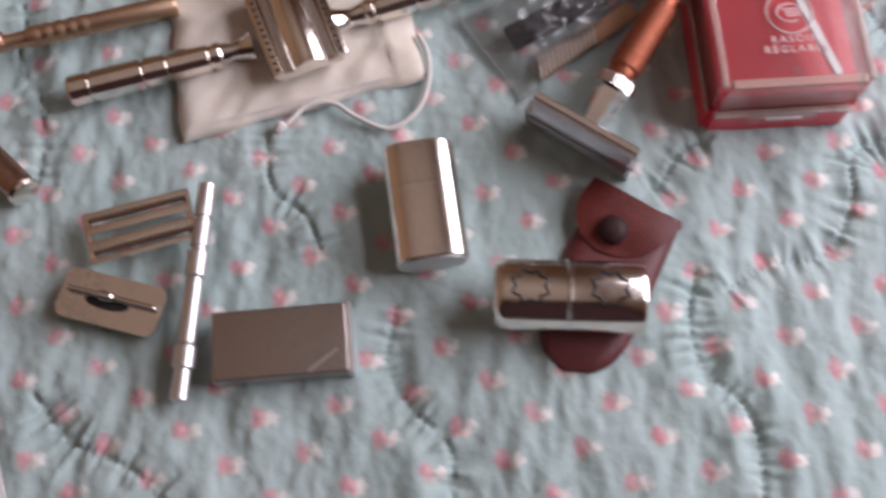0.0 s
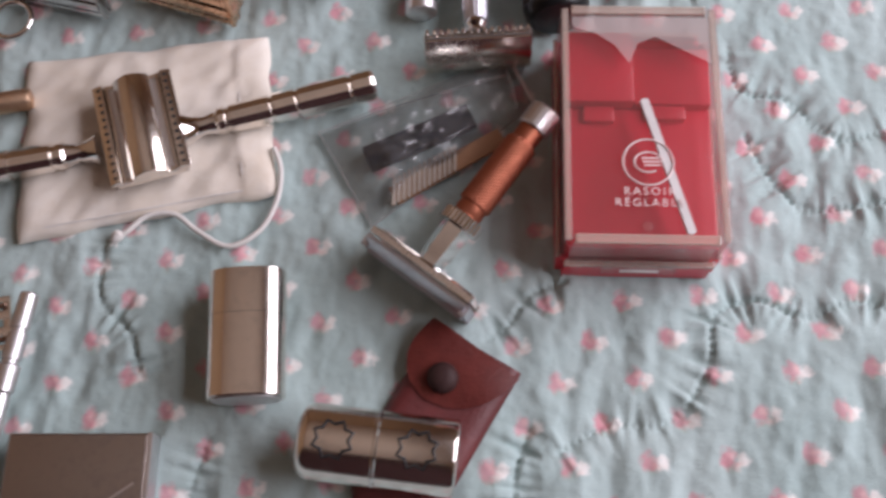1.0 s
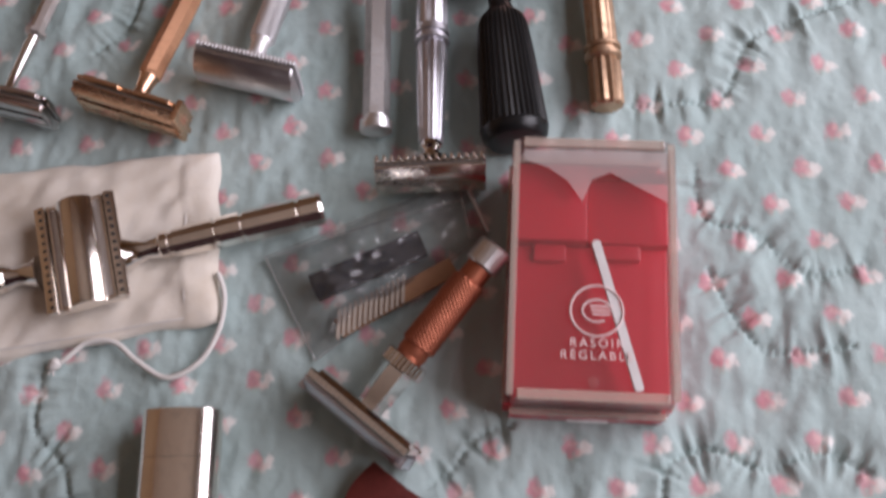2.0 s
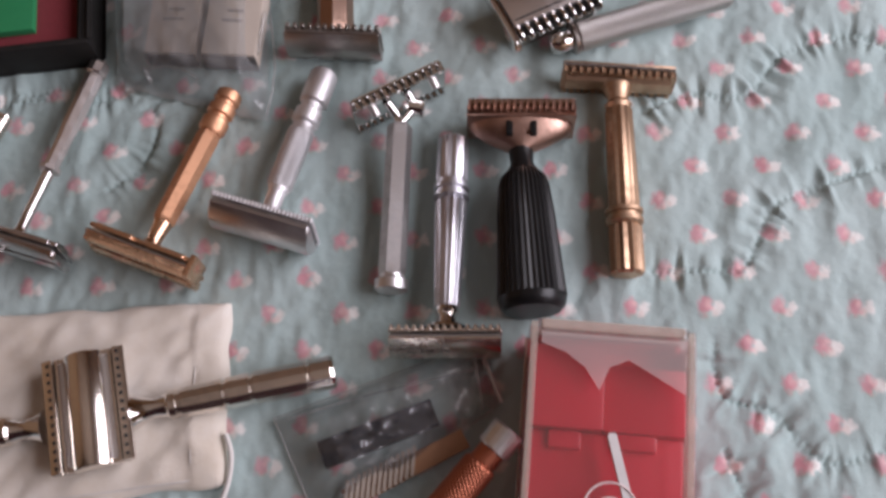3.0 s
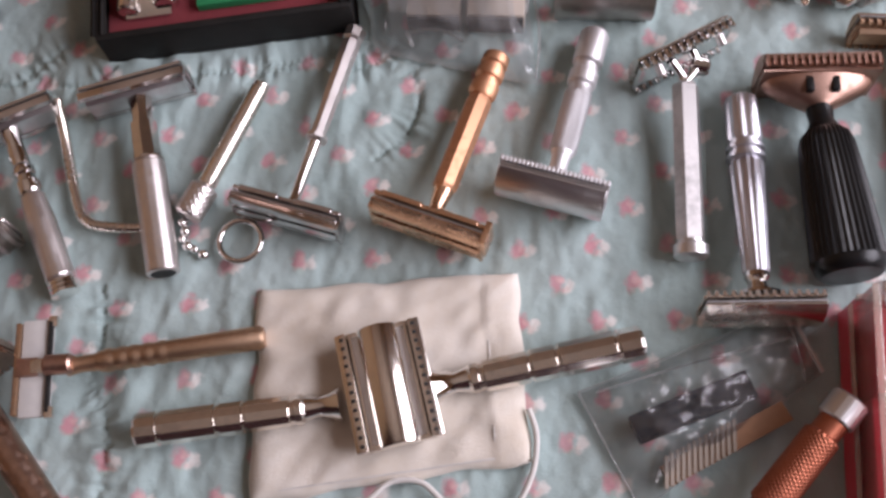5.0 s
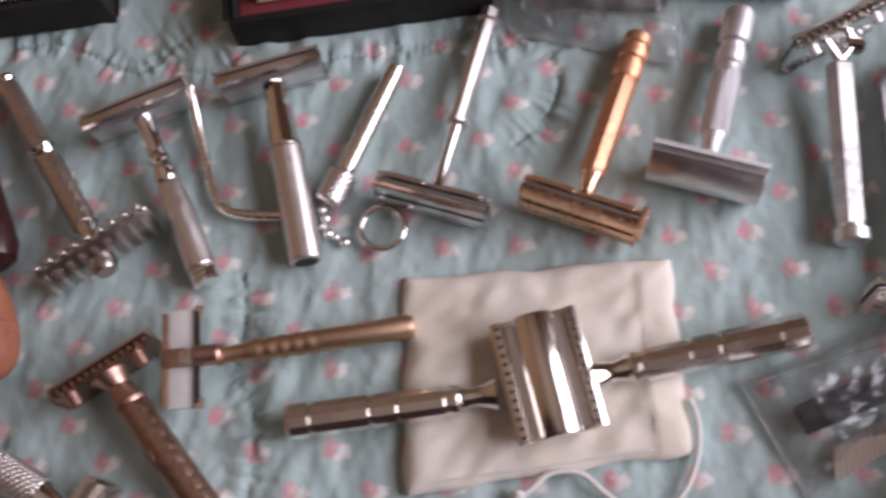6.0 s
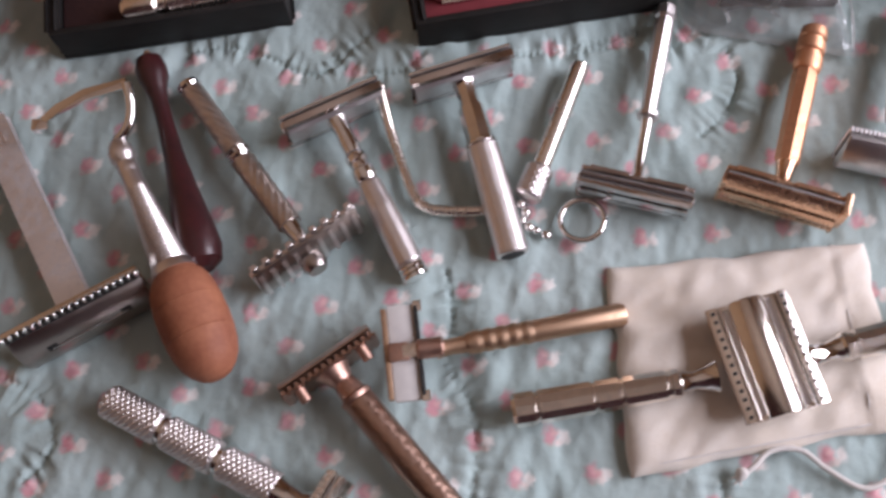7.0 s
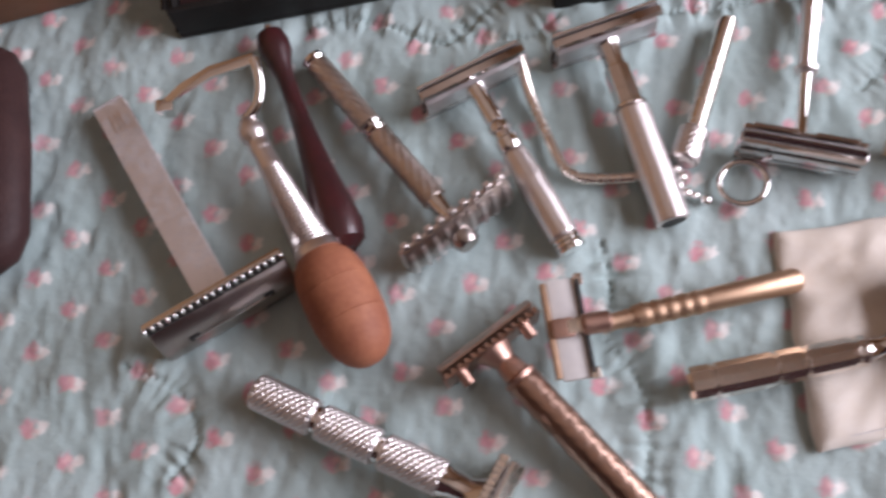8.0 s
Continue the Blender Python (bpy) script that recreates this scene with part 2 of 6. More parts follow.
GLASS = clear("window_glass", (0.98, 0.99, 0.99), 0.0, ior=1.45)
WHITEWOOD = plain("white_painted_wood", (0.78, 0.77, 0.74), 0.45)


# ---- building blocks ----
def V(*a):
    return Vector(a if len(a) == 3 else a[0])


def finish(bm, name, material, origin=(0, 0, 0), sharp=38, flat=False):
    bmesh.ops.recalc_face_normals(bm, faces=bm.faces)
    if any(origin):
        bmesh.ops.translate(bm, verts=bm.verts, vec=-Vector(origin))
    me = bpy.data.meshes.new(name)
    bm.to_mesh(me)
    bm.free()
    me.materials.append(material)
    if not flat:
        for p in me.polygons:
            p.use_smooth = True
        me.set_sharp_from_angle(angle=radians(sharp))
    return me


def part(name, bm, material, parent, label="", sharp=38):
    """Links a bmesh in world places as one mesh under a thing or a part."""
    top = parent
    while top.parent:
        top = top.parent
    ob = new(name, finish(bm, name, material, top.location, sharp))
    ob.parent = parent
    return tagged(ob, label)


def thing(name, at, label, category, group="", kind=""):
    ob = new(name)
    ob.empty_display_size = 0.01
    ob.location = (at[0], at[1], 0.0)
    return tagged(ob, label, category, group, kind)


def solid(name, bm, material, label, category, group="", kind="", sharp=38):
    """A thing of one mesh."""
    return tagged(new(name, finish(bm, name, material, (0, 0, 0), sharp)), label, category, group, kind)


def axes(a, b):
    d = (V(b) - V(a)).normalized()
    u = d.cross(V(0, 0, 1) if abs(d.z) < 0.99 else V(0, 1, 0)).normalized()
    return d, u, u.cross(d).normalized()


def lathe(a, b, prof, seg=20, flutes=0, depth=0.0, twist=0.0, flat=1.0, bm=None, turn=0.0, square=2.0, knurl=None):
    """A turned body from a to b; prof: (share of the length, radius). flutes: grooves along it; flat: height against width."""
    bm = bm or bmesh.new()
    a, b = V(a), V(b)
    d, u, w = axes(a, b)
    rings = []
    for s, r in prof:
        ring = []
        for i in range(seg):
            an = 2 * math.pi * i / seg + turn
            rr = r * (1 - depth * (0.5 + 0.5 * math.cos(flutes * (an + twist * s)))) if flutes else r
            if square != 2.0:
                rr *= (abs(math.cos(an)) ** square + abs(math.sin(an)) ** square) ** (-1 / square)
            if knurl:
                rr *= 1 - knurl[2] * (0.5 - 0.5 * max(math.cos(knurl[0] * an + knurl[1] * s), math.cos(knurl[0] * an - knurl[1] * s)))
            ring.append(bm.verts.new(a + (b - a) * s + u * (rr * math.cos(an)) + w * (rr * flat * math.sin(an))))
        rings.append(ring)
    for p, q in zip(rings, rings[1:]):
        for i in range(seg):
            bm.faces.new((p[i], p[(i + 1) % seg], q[(i + 1) % seg], q[i]))
    bm.faces.new(rings[0][::-1])
    bm.faces.new(rings[-1])
    return bm


def rod(a, b, r, seg=16, bev=0.12, **kw):
    e = min(0.2, bev * 2 * r / max((V(b) - V(a)).length, 1e-6))
    return lathe(a, b, [(0, r * 0.8), (e, r), (1 - e, r), (1, r * 0.8)], seg, **kw)


def block(c, x, y, z, bevel=0.0006, bm=None, seg=2):
    """A box round c with half-edges x, y, z, its edges rounded."""
    own = bmesh.new()
    bmesh.ops.create_cube(own, size=2.0)
    m = Matrix((x, y, z)).transposed().to_4x4()
    m.translation = c
    own.transform(m)
    if bevel:
        bmesh.ops.bevel(own, geom=own.edges[:], offset=bevel, segments=seg, profile=0.6, affect="EDGES")
    if bm is None:
        return own
    me = bpy.data.meshes.new("temporary")
    own.to_mesh(me)
    own.free()
    bm.from_mesh(me)
    bpy.data.meshes.remove(me)
    return bm


def prism(sec, c, n, w, l, half, bm=None, taper=0.0):
    """A section of (n, w) places drawn out along l, half its length to both sides. taper: shrink of the very ends."""
    bm = bm or bmesh.new()
    c, n, w, l = V(c), V(n), V(w), V(l)
    stations = [(-1, 1 - taper), (-0.97, 1), (0.97, 1), (1, 1 - taper)] if taper else [(-1, 1), (1, 1)]
    rings = [[bm.verts.new(c + n * (p * k) + w * (q * k) + l * (s * half)) for p, q in sec] for s, k in stations]
    m = len(sec)
    for r1, r2 in zip(rings, rings[1:]):
        for i in range(m):
            bm.faces.new((r1[i], r1[(i + 1) % m], r2[(i + 1) % m], r2[i]))
    bm.faces.new(rings[0][::-1])
    bm.faces.new(rings[-1])
    return bm


def pipe(pts, r, seg=10, smooth=6, bm=None, ends=1.0):
    """A round bar along a smooth line through pts."""
    bm = bm or bmesh.new()
    pts = [V(p) for p in pts]
    line = []
    for i in range(len(pts) - 1):
        p0, p1, p2, p3 = pts[max(i - 1, 0)], pts[i], pts[i + 1], pts[min(i + 2, len(pts) - 1)]
        for k in range(smooth):
            t = k / smooth
            line.append(0.5 * (2 * p1 + (p2 - p0) * t + (2 * p0 - 5 * p1 + 4 * p2 - p3) * t * t + (3 * p1 - p0 - 3 * p2 + p3) * t ** 3))
    line.append(pts[-1])
    rings = []
    for i, p in enumerate(line):
        d = (line[min(i + 1, len(line) - 1)] - line[max(i - 1, 0)]).normalized()
        u = d.cross(V(0.01, 0.02, 1)).normalized()
        w = u.cross(d)
        k = r if 0 < i < len(line) - 1 else r * ends
        rings.append([bm.verts.new(p + u * (k * math.cos(2 * math.pi * j / seg)) + w * (k * math.sin(2 * math.pi * j / seg))) for j in range(seg)])
    for a, b in zip(rings, rings[1:]):
        for j in range(seg):
            bm.faces.new((a[j], a[(j + 1) % seg], b[(j + 1) % seg], b[j]))
    bm.faces.new(rings[0][::-1])
    bm.faces.new(rings[-1])
    return bm


def head_axes(e1, e2, tip):
    """Of a razor head standing on its long edge: its top edge runs from e1 to e2, its handle ends at tip."""
    e1, e2, tip = V(e1), V(e2), V(tip)
    l = (e2 - e1).normalized()
    mid = (e1 + e2) / 2
    hang = mid.z / 2
    c = V(mid.x, mid.y, hang)
    for _ in range(3):
        h = tip - c
        h = (h - l * h.dot(l)).normalized()
        n = -h
        w = n.cross(l)
        if w.z < 0:
            w = -w
        c = mid - w * (mid.z / 2 / max(w.z, 0.5))
    return c, n, w, l, (e2 - e1).length / 2, mid.z / 2 / max(w.z, 0.5)


def comb_bar(c, n, w, l, half, hw, count, depth=0.0022, thick=0.0012, off=-0.0022, both=True, bm=None, tooth=0.55, reach=0.0):
    """Base plate with teeth along its long edges."""
    bm = block(c + n * off, l * half, w * (hw - depth), n * (thick / 2), 0.0003, bm, 1)
    step = 2 * half / count
    for side in ((1, -1) if both else (1,)):
        for i in range(count):
            p = c + n * (off + 0.0003) + l * (-half + step * (i + 0.5)) + w * (side * (hw - depth / 2))
            block(p, l * (step * tooth / 2), w * (depth / 2 + 0.0002), n * (thick * 0.62), 0.0002, bm, 1)
            if reach:
                block(p - n * (reach / 2) + w * (side * (depth / 2 - 0.0006)), l * (step * tooth / 2), w * 0.0007, n * (reach / 2 + thick * 0.5), 0.0003, bm, 1)
    return bm


def arc_section(hw, sag, flat=0.0006, steps=10):
    """Section of a cap: a flat back and a domed front."""
    sec = [(0.0, -hw), (0.0, hw)]
    for i in range(steps + 1):
        q = hw * (1 - 2 * i / steps)
        sec.append((flat + sag * (1 - (q / hw) ** 2), q))
    return sec


def tee_head(ob, e1, e2, tip, cap, plate, teeth=0, sag=0.0035, scallop=18, posts=0, back=None, doors=False, reach=0.0008, rails=False):
    """Head of a razor that lies on its side: cap, blade edge and base plate or comb."""
    c, n, w, l, half, hw = head_axes(e1, e2, tip)
    if doors:
        for s in (-1, 1):
            sec = [(0.0, s * hw * 0.36), (sag * 0.80, s * hw * 0.36), (sag * 0.86, s * hw * 0.46), (sag * 0.66, s * hw * 0.66), (sag * 0.36, s * hw * 0.84), (0.0004, s * hw * 0.97), (0.0, s * hw * 0.97)]
            part("cap_door", prism(sec, c + n * 0.0006, n, w, l, half * 0.985), cap, ob)
        part("cap_spine", prism([(0.0, -hw * 0.24), (sag * 0.9, -hw * 0.22), (sag * 1.08, 0.0), (sag * 0.9, hw * 0.22), (0.0, hw * 0.24)], c + n * 0.0006, n, w, l, half * 0.97), cap, ob)
        part("cap_groove", block(c + n * 0.0008, l * (half * 0.96), w * (hw * 0.40), n * 0.0005, 0), DARK, ob)
        for s in (-1, 1):
            part("cap_end", block(c + n * (sag * 0.45) + l * (s * half * 0.985), l * 0.0008, w * (hw * 0.72), n * (sag * 0.5), 0.0004), cap, ob)
    else:
        part("cap", prism(arc_section(hw * 0.96, sag), c + n * 0.0006, n, w, l, half * 0.985, taper=0.06), cap, ob)
    part("blade", block(c + n * 0.0001, l * (half * 0.97), w * (hw * 0.985), n * 0.0002, 0), SATIN, ob, "thin bright steel blade")
    if rails:
        for s in (-1, 1):
            sec = [(-0.0010, s * hw * 0.98), (-0.0034, s * hw * 0.96), (-0.0040, s * hw * 0.82), (-0.0036, s * hw * 0.66), (-0.0010, s * hw * 0.66)]
            part("guard_rail", prism(sec, c, n, w, l, half, taper=0.04), plate, ob)
    elif teeth:
        part("comb", comb_bar(c, n, w, l, half, hw, teeth, reach=reach), plate, ob)
    else:
        part("safety_bar", comb_bar(c, n, w, l, half, hw * 1.0, scallop, depth=0.0012, thick=0.0016, tooth=0.72), plate, ob)
    part("base_plate", prism([(-0.0016, -hw * 0.7), (-0.0016, hw * 0.7), (-0.0042, hw * 0.45), (-0.0046, 0), (-0.0042, -hw * 0.45)], c, n, w, l, half * 0.93), back or plate, ob)
    for k in range(posts):
        s = (-1, 1)[k]
        part("end_post", rod(c - n * 0.001 + l * (s * half * 0.8) + w * (hw * 0.2), c - n * 0.006 + l * (s * half * 0.8) + w * (hw * 0.2), 0.0018, 12), plate, ob)
    return c - n * 0.004, n


# ---- the room and the bed ----
def slab(name, c, hx, hy, hz, material, label, category):
    return solid(name, block(V(c), V(hx, 0, 0), V(0, hy, 0), V(0, 0, hz), 0), material, label, category, kind="structure")


slab("floor", (-0.375, 0.825, -0.60), 1.275, 1.675, 0.05, BOARDS, "dark brown wooden floor under the bed", "floor")
slab("ceiling", (-0.375, 0.825, 1.95), 1.275, 1.675, 0.05, CEIL, "cream painted flat ceiling of the room", "ceiling")
slab("wall_west", (-1.60, 0.825, 0.675), 0.05, 1.675, 1.225, PLASTER, "plain warm beige plaster bedroom wall", "wall")
slab("wall_north", (-0.405, 2.45, 0.675), 1.145, 0.05, 1.225, PLASTER, "plain warm beige plaster bedroom wall", "wall")
# unseen wall added close by; its dark red stands for a person in reflections
slab("reflected_wall_south", (-0.405, -0.80, 0.675), 1.145, 0.05, 1.225, REDWALL, "unseen dark red-brown wall added to darken metal reflections", "wall")
# the east wall has one window: y -0.15 to 0.87, z 0.19 to 0.99
east = bmesh.new()
for y0, y1, z0, z1 in ((-0.75, 2.4, -0.55, 0.19), (-0.75, 2.4, 0.99, 1.9), (-0.75, -0.15, 0.19, 0.99), (0.87, 2.4, 0.19, 0.99)):
    block(V(0.82, (y0 + y1) / 2, (z0 + z1) / 2), V(0.08, 0, 0), V(0, (y1 - y0) / 2, 0), V(0, 0, (z1 - z0) / 2), 0, east)
solid("wall_east", east, PLASTER, "plain brownish plaster wall with a window opening", "wall", kind="structure")
window = thing("window_1", (0.82, 0.36), "white painted wooden window with two panes", "window", kind="structure")
wf = bmesh.new()
for c, hy, hz in (((0.84, 0.36, 0.215), 0.51, 0.025), ((0.84, 0.36, 0.965), 0.51, 0.025), ((0.84, -0.125, 0.59), 0.025, 0.35), ((0.84, 0.845, 0.59), 0.025, 0.35), ((0.84, 0.36, 0.59), 0.025, 0.35)):
    block(V(c), V(0.03, 0, 0), V(0, hy, 0), V(0, 0, hz), 0.002, wf)
part("window_frame", wf, WHITEWOOD, window)
for yc in (0.1175, 0.6025):
    pane = part("pane", block(V(0.84, yc, 0.59), V(0.003, 0, 0), V(0, 0.2175, 0), V(0, 0, 0.35), 0), GLASS, window)
    pane.visible_shadow = False

bed = thing("bed", (-0.2, 0.35), "low upholstered bed base under the quilt", "bed")
part("mattress", block(V(-0.2, 0.35, -0.16), V(0.88, 0, 0), V(0, 0.98, 0), V(0, 0, 0.145), 0.05), COTTON, bed, "cream cotton mattress")
part("base", block(V(-0.2, 0.35, -0.43), V(0.87, 0, 0), V(0, 0.97, 0), V(0, 0, 0.119), 0.02), BROWNWOOD, bed)


SEAMS = [
    ((-0.0124, 0.0877, 0.0000), (-0.0150, 0.0696, 0.0000), (-0.0076, 0.0548, 0.0000), (0.0051, 0.0422, 0.0000), (0.0058, 0.0231, 0.0000)),
    ((0.0890, 0.1000, 0.0000), (0.0849, 0.0844, 0.0000), (0.0880, 0.0673, 0.0000), (0.1005, 0.0543, 0.0000), (0.1044, 0.0400, 0.0000), (0.1026, 0.0226, 0.0000)),
    ((0.0983, 0.0936, 0.0000), (0.1138, 0.1028, 0.0000), (0.1332, 0.1062, 0.0000), (0.1447, 0.1244, 0.0000), (0.1465, 0.1415, 0.0000), (0.1603, 0.1483, 0.0000), (0.1765, 0.1439, 0.0000), (0.1932, 0.1510, 0.0000), (0.2073, 0.1463, 0.0000)),
    ((0.0729, 0.1279, 0.0000), (0.0799, 0.1332, 0.0000), (0.0866, 0.1444, 0.0000), (0.0976, 0.1492, 0.0000)),
    ((0.1576, 0.2076, 0.0000), (0.1687, 0.1893, 0.0000), (0.1798, 0.1818, 0.0000), (0.2040, 0.1858, 0.0000)),
    ((0.1192, 0.3264, 0.0000), (0.1369, 0.3370, -0.0000), (0.1574, 0.3385, 0.0000), (0.1700, 0.3581, 0.0000), (0.1935, 0.3696, 0.0000), (0.2141, 0.3650, 0.0000)),
    ((0.1283, 0.2659, 0.0000), (0.1436, 0.2680, 0.0000), (0.1608, 0.2725, 0.0000), (0.1685, 0.2948, 0.0000), (0.1848, 0.3057, 0.0000), (0.2078, 0.3177, 0.0000)),
    ((0.1518, 0.2448, 0.0000), (0.1557, 0.2259, 0.0000), (0.1724, 0.2226, 0.0000), (0.1891, 0.2084, 0.0000), (0.2083, 0.2149, 0.0000)),
    ((-0.1402, 0.2963, 0.0000), (-0.1216, 0.3009, 0.0000), (-0.1015, 0.3082, 0.0000), (-0.0855, 0.3149, 0.0000)),
    ((-0.0688, 0.2703, 0.0000), (-0.0602, 0.2804, 0.0000), (-0.0564, 0.2946, 0.0000), (-0.0628, 0.3080, 0.0000)),
    ((-0.2092, 0.2980, 0.0000), (-0.1994, 0.2872, 0.0000), (-0.1816, 0.2868, -0.0000), (-0.1707, 0.2950, 0.0000)),
    ((-0.0914, 0.3037, 0.0000), (-0.0755, 0.3077, 0.0000), (-0.0671, 0.3203, 0.0000)),
    ((-0.2607, 0.2892, 0.0000), (-0.2461, 0.2928, 0.0000), (-0.2302, 0.2892, 0.0000), (-0.2099, 0.2836, 0.0000), (-0.1950, 0.2990, 0.0000), (-0.1853, 0.3070, 0.0000)),
    ((-0.1191, 0.3000, 0.0000), (-0.1028, 0.3036, 0.0000), (-0.0888, 0.3117, 0.0000)),
    ((-0.1536, 0.2116, 0.0000), (-0.1500, 0.1959, 0.0000), (-0.1503, 0.1802, 0.0000), (-0.1391, 0.1624, 0.0000), (-0.1380, 0.1337, 0.0000)),
    ((-0.2852, 0.1274, 0.0000), (-0.2783, 0.1392, 0.0000), (-0.2881, 0.1553, 0.0000), (-0.3057, 0.1613, 0.0000)),
    ((-0.1288, 0.0591, 0.0000), (-0.1162, 0.0445, 0.0000), (-0.0956, 0.0356, 0.0000), (-0.0821, 0.0235, 0.0000)),
    ((-0.0590, 0.1529, 0.0000), (-0.0559, 0.1314, 0.0000), (-0.0438, 0.1209, 0.0000), (-0.0375, 0.1066, 0.0000)),
]


def quilt_heights(xs, ys):
    """Soft lumps, crosswise wrinkles, and quilting seams with puckers across them."""
    X, Y = np.meshgrid(np.array(xs), np.array(ys))
    rng = np.random.default_rng(5)

    def lumps(sx, sy, turn=0.0):
        """Smooth random field with features about 1 / sx by 1 / sy metres."""
        u = (X * math.cos(turn) + Y * math.sin(turn)) * sx + 300
        v = (-X * math.sin(turn) + Y * math.cos(turn)) * sy + 300
        grid = rng.uniform(-1, 1, (97, 89))
        i, j = np.floor(u).astype(int), np.floor(v).astype(int)
        a, b = u - i, v - j
        a, b = a * a * (3 - 2 * a), b * b * (3 - 2 * b)
        g = lambda p, q: grid[p % 97, q % 89]
        return (g(i, j) * (1 - a) + g(i + 1, j) * a) * (1 - b) + (g(i, j + 1) * (1 - a) + g(i + 1, j + 1) * a) * b

    Z = lumps(14, 14) * 0.0012 + lumps(33, 30, 0.5) * 0.0008 + lumps(120, 34, 0.15) * 0.0012 + lumps(210, 80, -0.2) * 0.0006 + lumps(330, 190, 0.12) * 0.00030 + lumps(520, 400, 0.3) * 0.00016
    near = np.full(X.shape, 9.0)
    along = np.zeros(X.shape)
    start = 0.0
    for seam in SEAMS:
        pts = [Vector(p) for p in seam]
        line = []
        for i in range(len(pts) - 1):
            p0, p1, p2, p3 = pts[max(i - 1, 0)], pts[i], pts[i + 1], pts[min(i + 2, len(pts) - 1)]
            for k in range(4):
                t = k / 4
                line.append(0.5 * (2 * p1 + (p2 - p0) * t + (2 * p0 - 5 * p1 + 4 * p2 - p3) * t * t + (3 * p1 - p0 - 3 * p2 + p3) * t ** 3))
        line.append(pts[-1])
        for p, q in zip(line, line[1:]):
            d = q - p
            L = d.length
            t = np.clip(((X - p.x) * d.x + (Y - p.y) * d.y) / (L * L), 0, 1)
            dist = np.hypot(X - p.x - t * d.x, Y - p.y - t * d.y)
            hit = dist < near
            near[hit], along[hit] = dist[hit], (start + t * L)[hit]
            start += L
    table = rng.uniform(-1, 1, 4096)
    s = along * 500 + lumps(60, 60) * 0.6
    k = np.floor(s).astype(int)
    f = s - k
    f = f * f * (3 - 2 * f)
    wave = table[k % 4096] * (1 - f) + table[(k + 1) % 4096] * f
    reach = 0.0064 + 0.0022 * lumps(40, 40)
    Z += wave * 0.0017 * np.exp(-(near / reach) ** 2) * np.clip(near / 0.0012, 0.25, 1)
    # single stitches, 2.6 mm apart, pull the cloth down along the seam
    stitch = np.clip(np.cos(along * 2 * math.pi / 0.0026) + 0.25, 0, 1)
    Z -= (0.0006 + 0.0011 * stitch) * np.exp(-(near / 0.0011) ** 2)
    Z += 0.0010 * np.exp(-((near - 0.011) / 0.007) ** 2)
    return Z - 0.0010


def axis_steps(lo, hi, fine_lo, fine_hi, fine, coarse):
    out, v = [], lo
    while v < hi - 1e-9:
        out.append(v)
        inside = fine_lo - 1e-9 <= v < fine_hi
        v += fine if inside else min(coarse, (fine_lo - v) if v < fine_lo else coarse)
    return out + [hi]


def build_quilt():
    xs = axis_steps(-1.12, 0.72, -0.40, 0.28, 0.0008, 0.06)
    ys = axis_steps(-0.70, 1.40, -0.01, 0.41, 0.0008, 0.06)
    Z = quilt_heights(xs, ys)
    verts, faces = [], []
    for j, y in enumerate(ys):
        for i, x in enumerate(xs):
            ex, ey = max(0.0, abs(x + 0.2) - 0.86), max(0.0, abs(y - 0.35) - 0.96)
            verts.append((x, y, float(Z[j, i]) - 3.2 * (ex + ey)))
    w = len(xs)
    for j in range(len(ys) - 1):
        for i in range(w - 1):
            a = j * w + i
            faces.append((a, a + 1, a + w + 1, a + w))
    me = bpy.data.meshes.new("quilt")
    me.from_pydata(verts, [], faces)
    for p in me.polygons:
        p.use_smooth = True
    me.materials.append(QUILT)
    tagged(new("quilt", me), "pale blue-green quilted bedspread printed with small pink roses", "quilt", kind="structure")


build_quilt()

RAZORS = "razors laid out on the quilt"


# ---- razors with a head across the handle ----
def steel_razor():
    e1, e2, tip = V((-0.0242, 0.2650, 0.0200)), V((0.0122, 0.2593, 0.0200)), V((0.0026, 0.3247, 0.0055))
    ob = thing("safety_razor", tip, "matt silver steel safety razor with a thick ringed handle", "razor", RAZORS)
    c, n = tee_head(ob, e1, e2, tip, SATIN, MATT, sag=0.0052, scallop=26)
    part("neck", lathe(c, V(c).lerp(V(tip), 0.15), [(0, 0.0042), (0.3, 0.0030), (1, 0.0032)]), MATT, ob)
    part("handle", lathe(V(c).lerp(V(tip), 0.14), tip, [(0, 0.0032), (0.03, 0.0040), (0.50, 0.0047), (0.52, 0.0041), (0.55, 0.0041), (0.57, 0.0051), (0.66, 0.0051), (0.68, 0.0042), (0.72, 0.0042), (0.74, 0.0053), (0.97, 0.0053), (1, 0.0045)], 24), MATT, ob)
    part("grip", lathe(V(c).lerp(V(tip), 0.17), V(c).lerp(V(tip), 0.56), [(0, 0.0042), (0.03, 0.0046), (0.97, 0.0049), (1, 0.0044)], 24), MATT_KNURL, ob, "finely knurled grip")


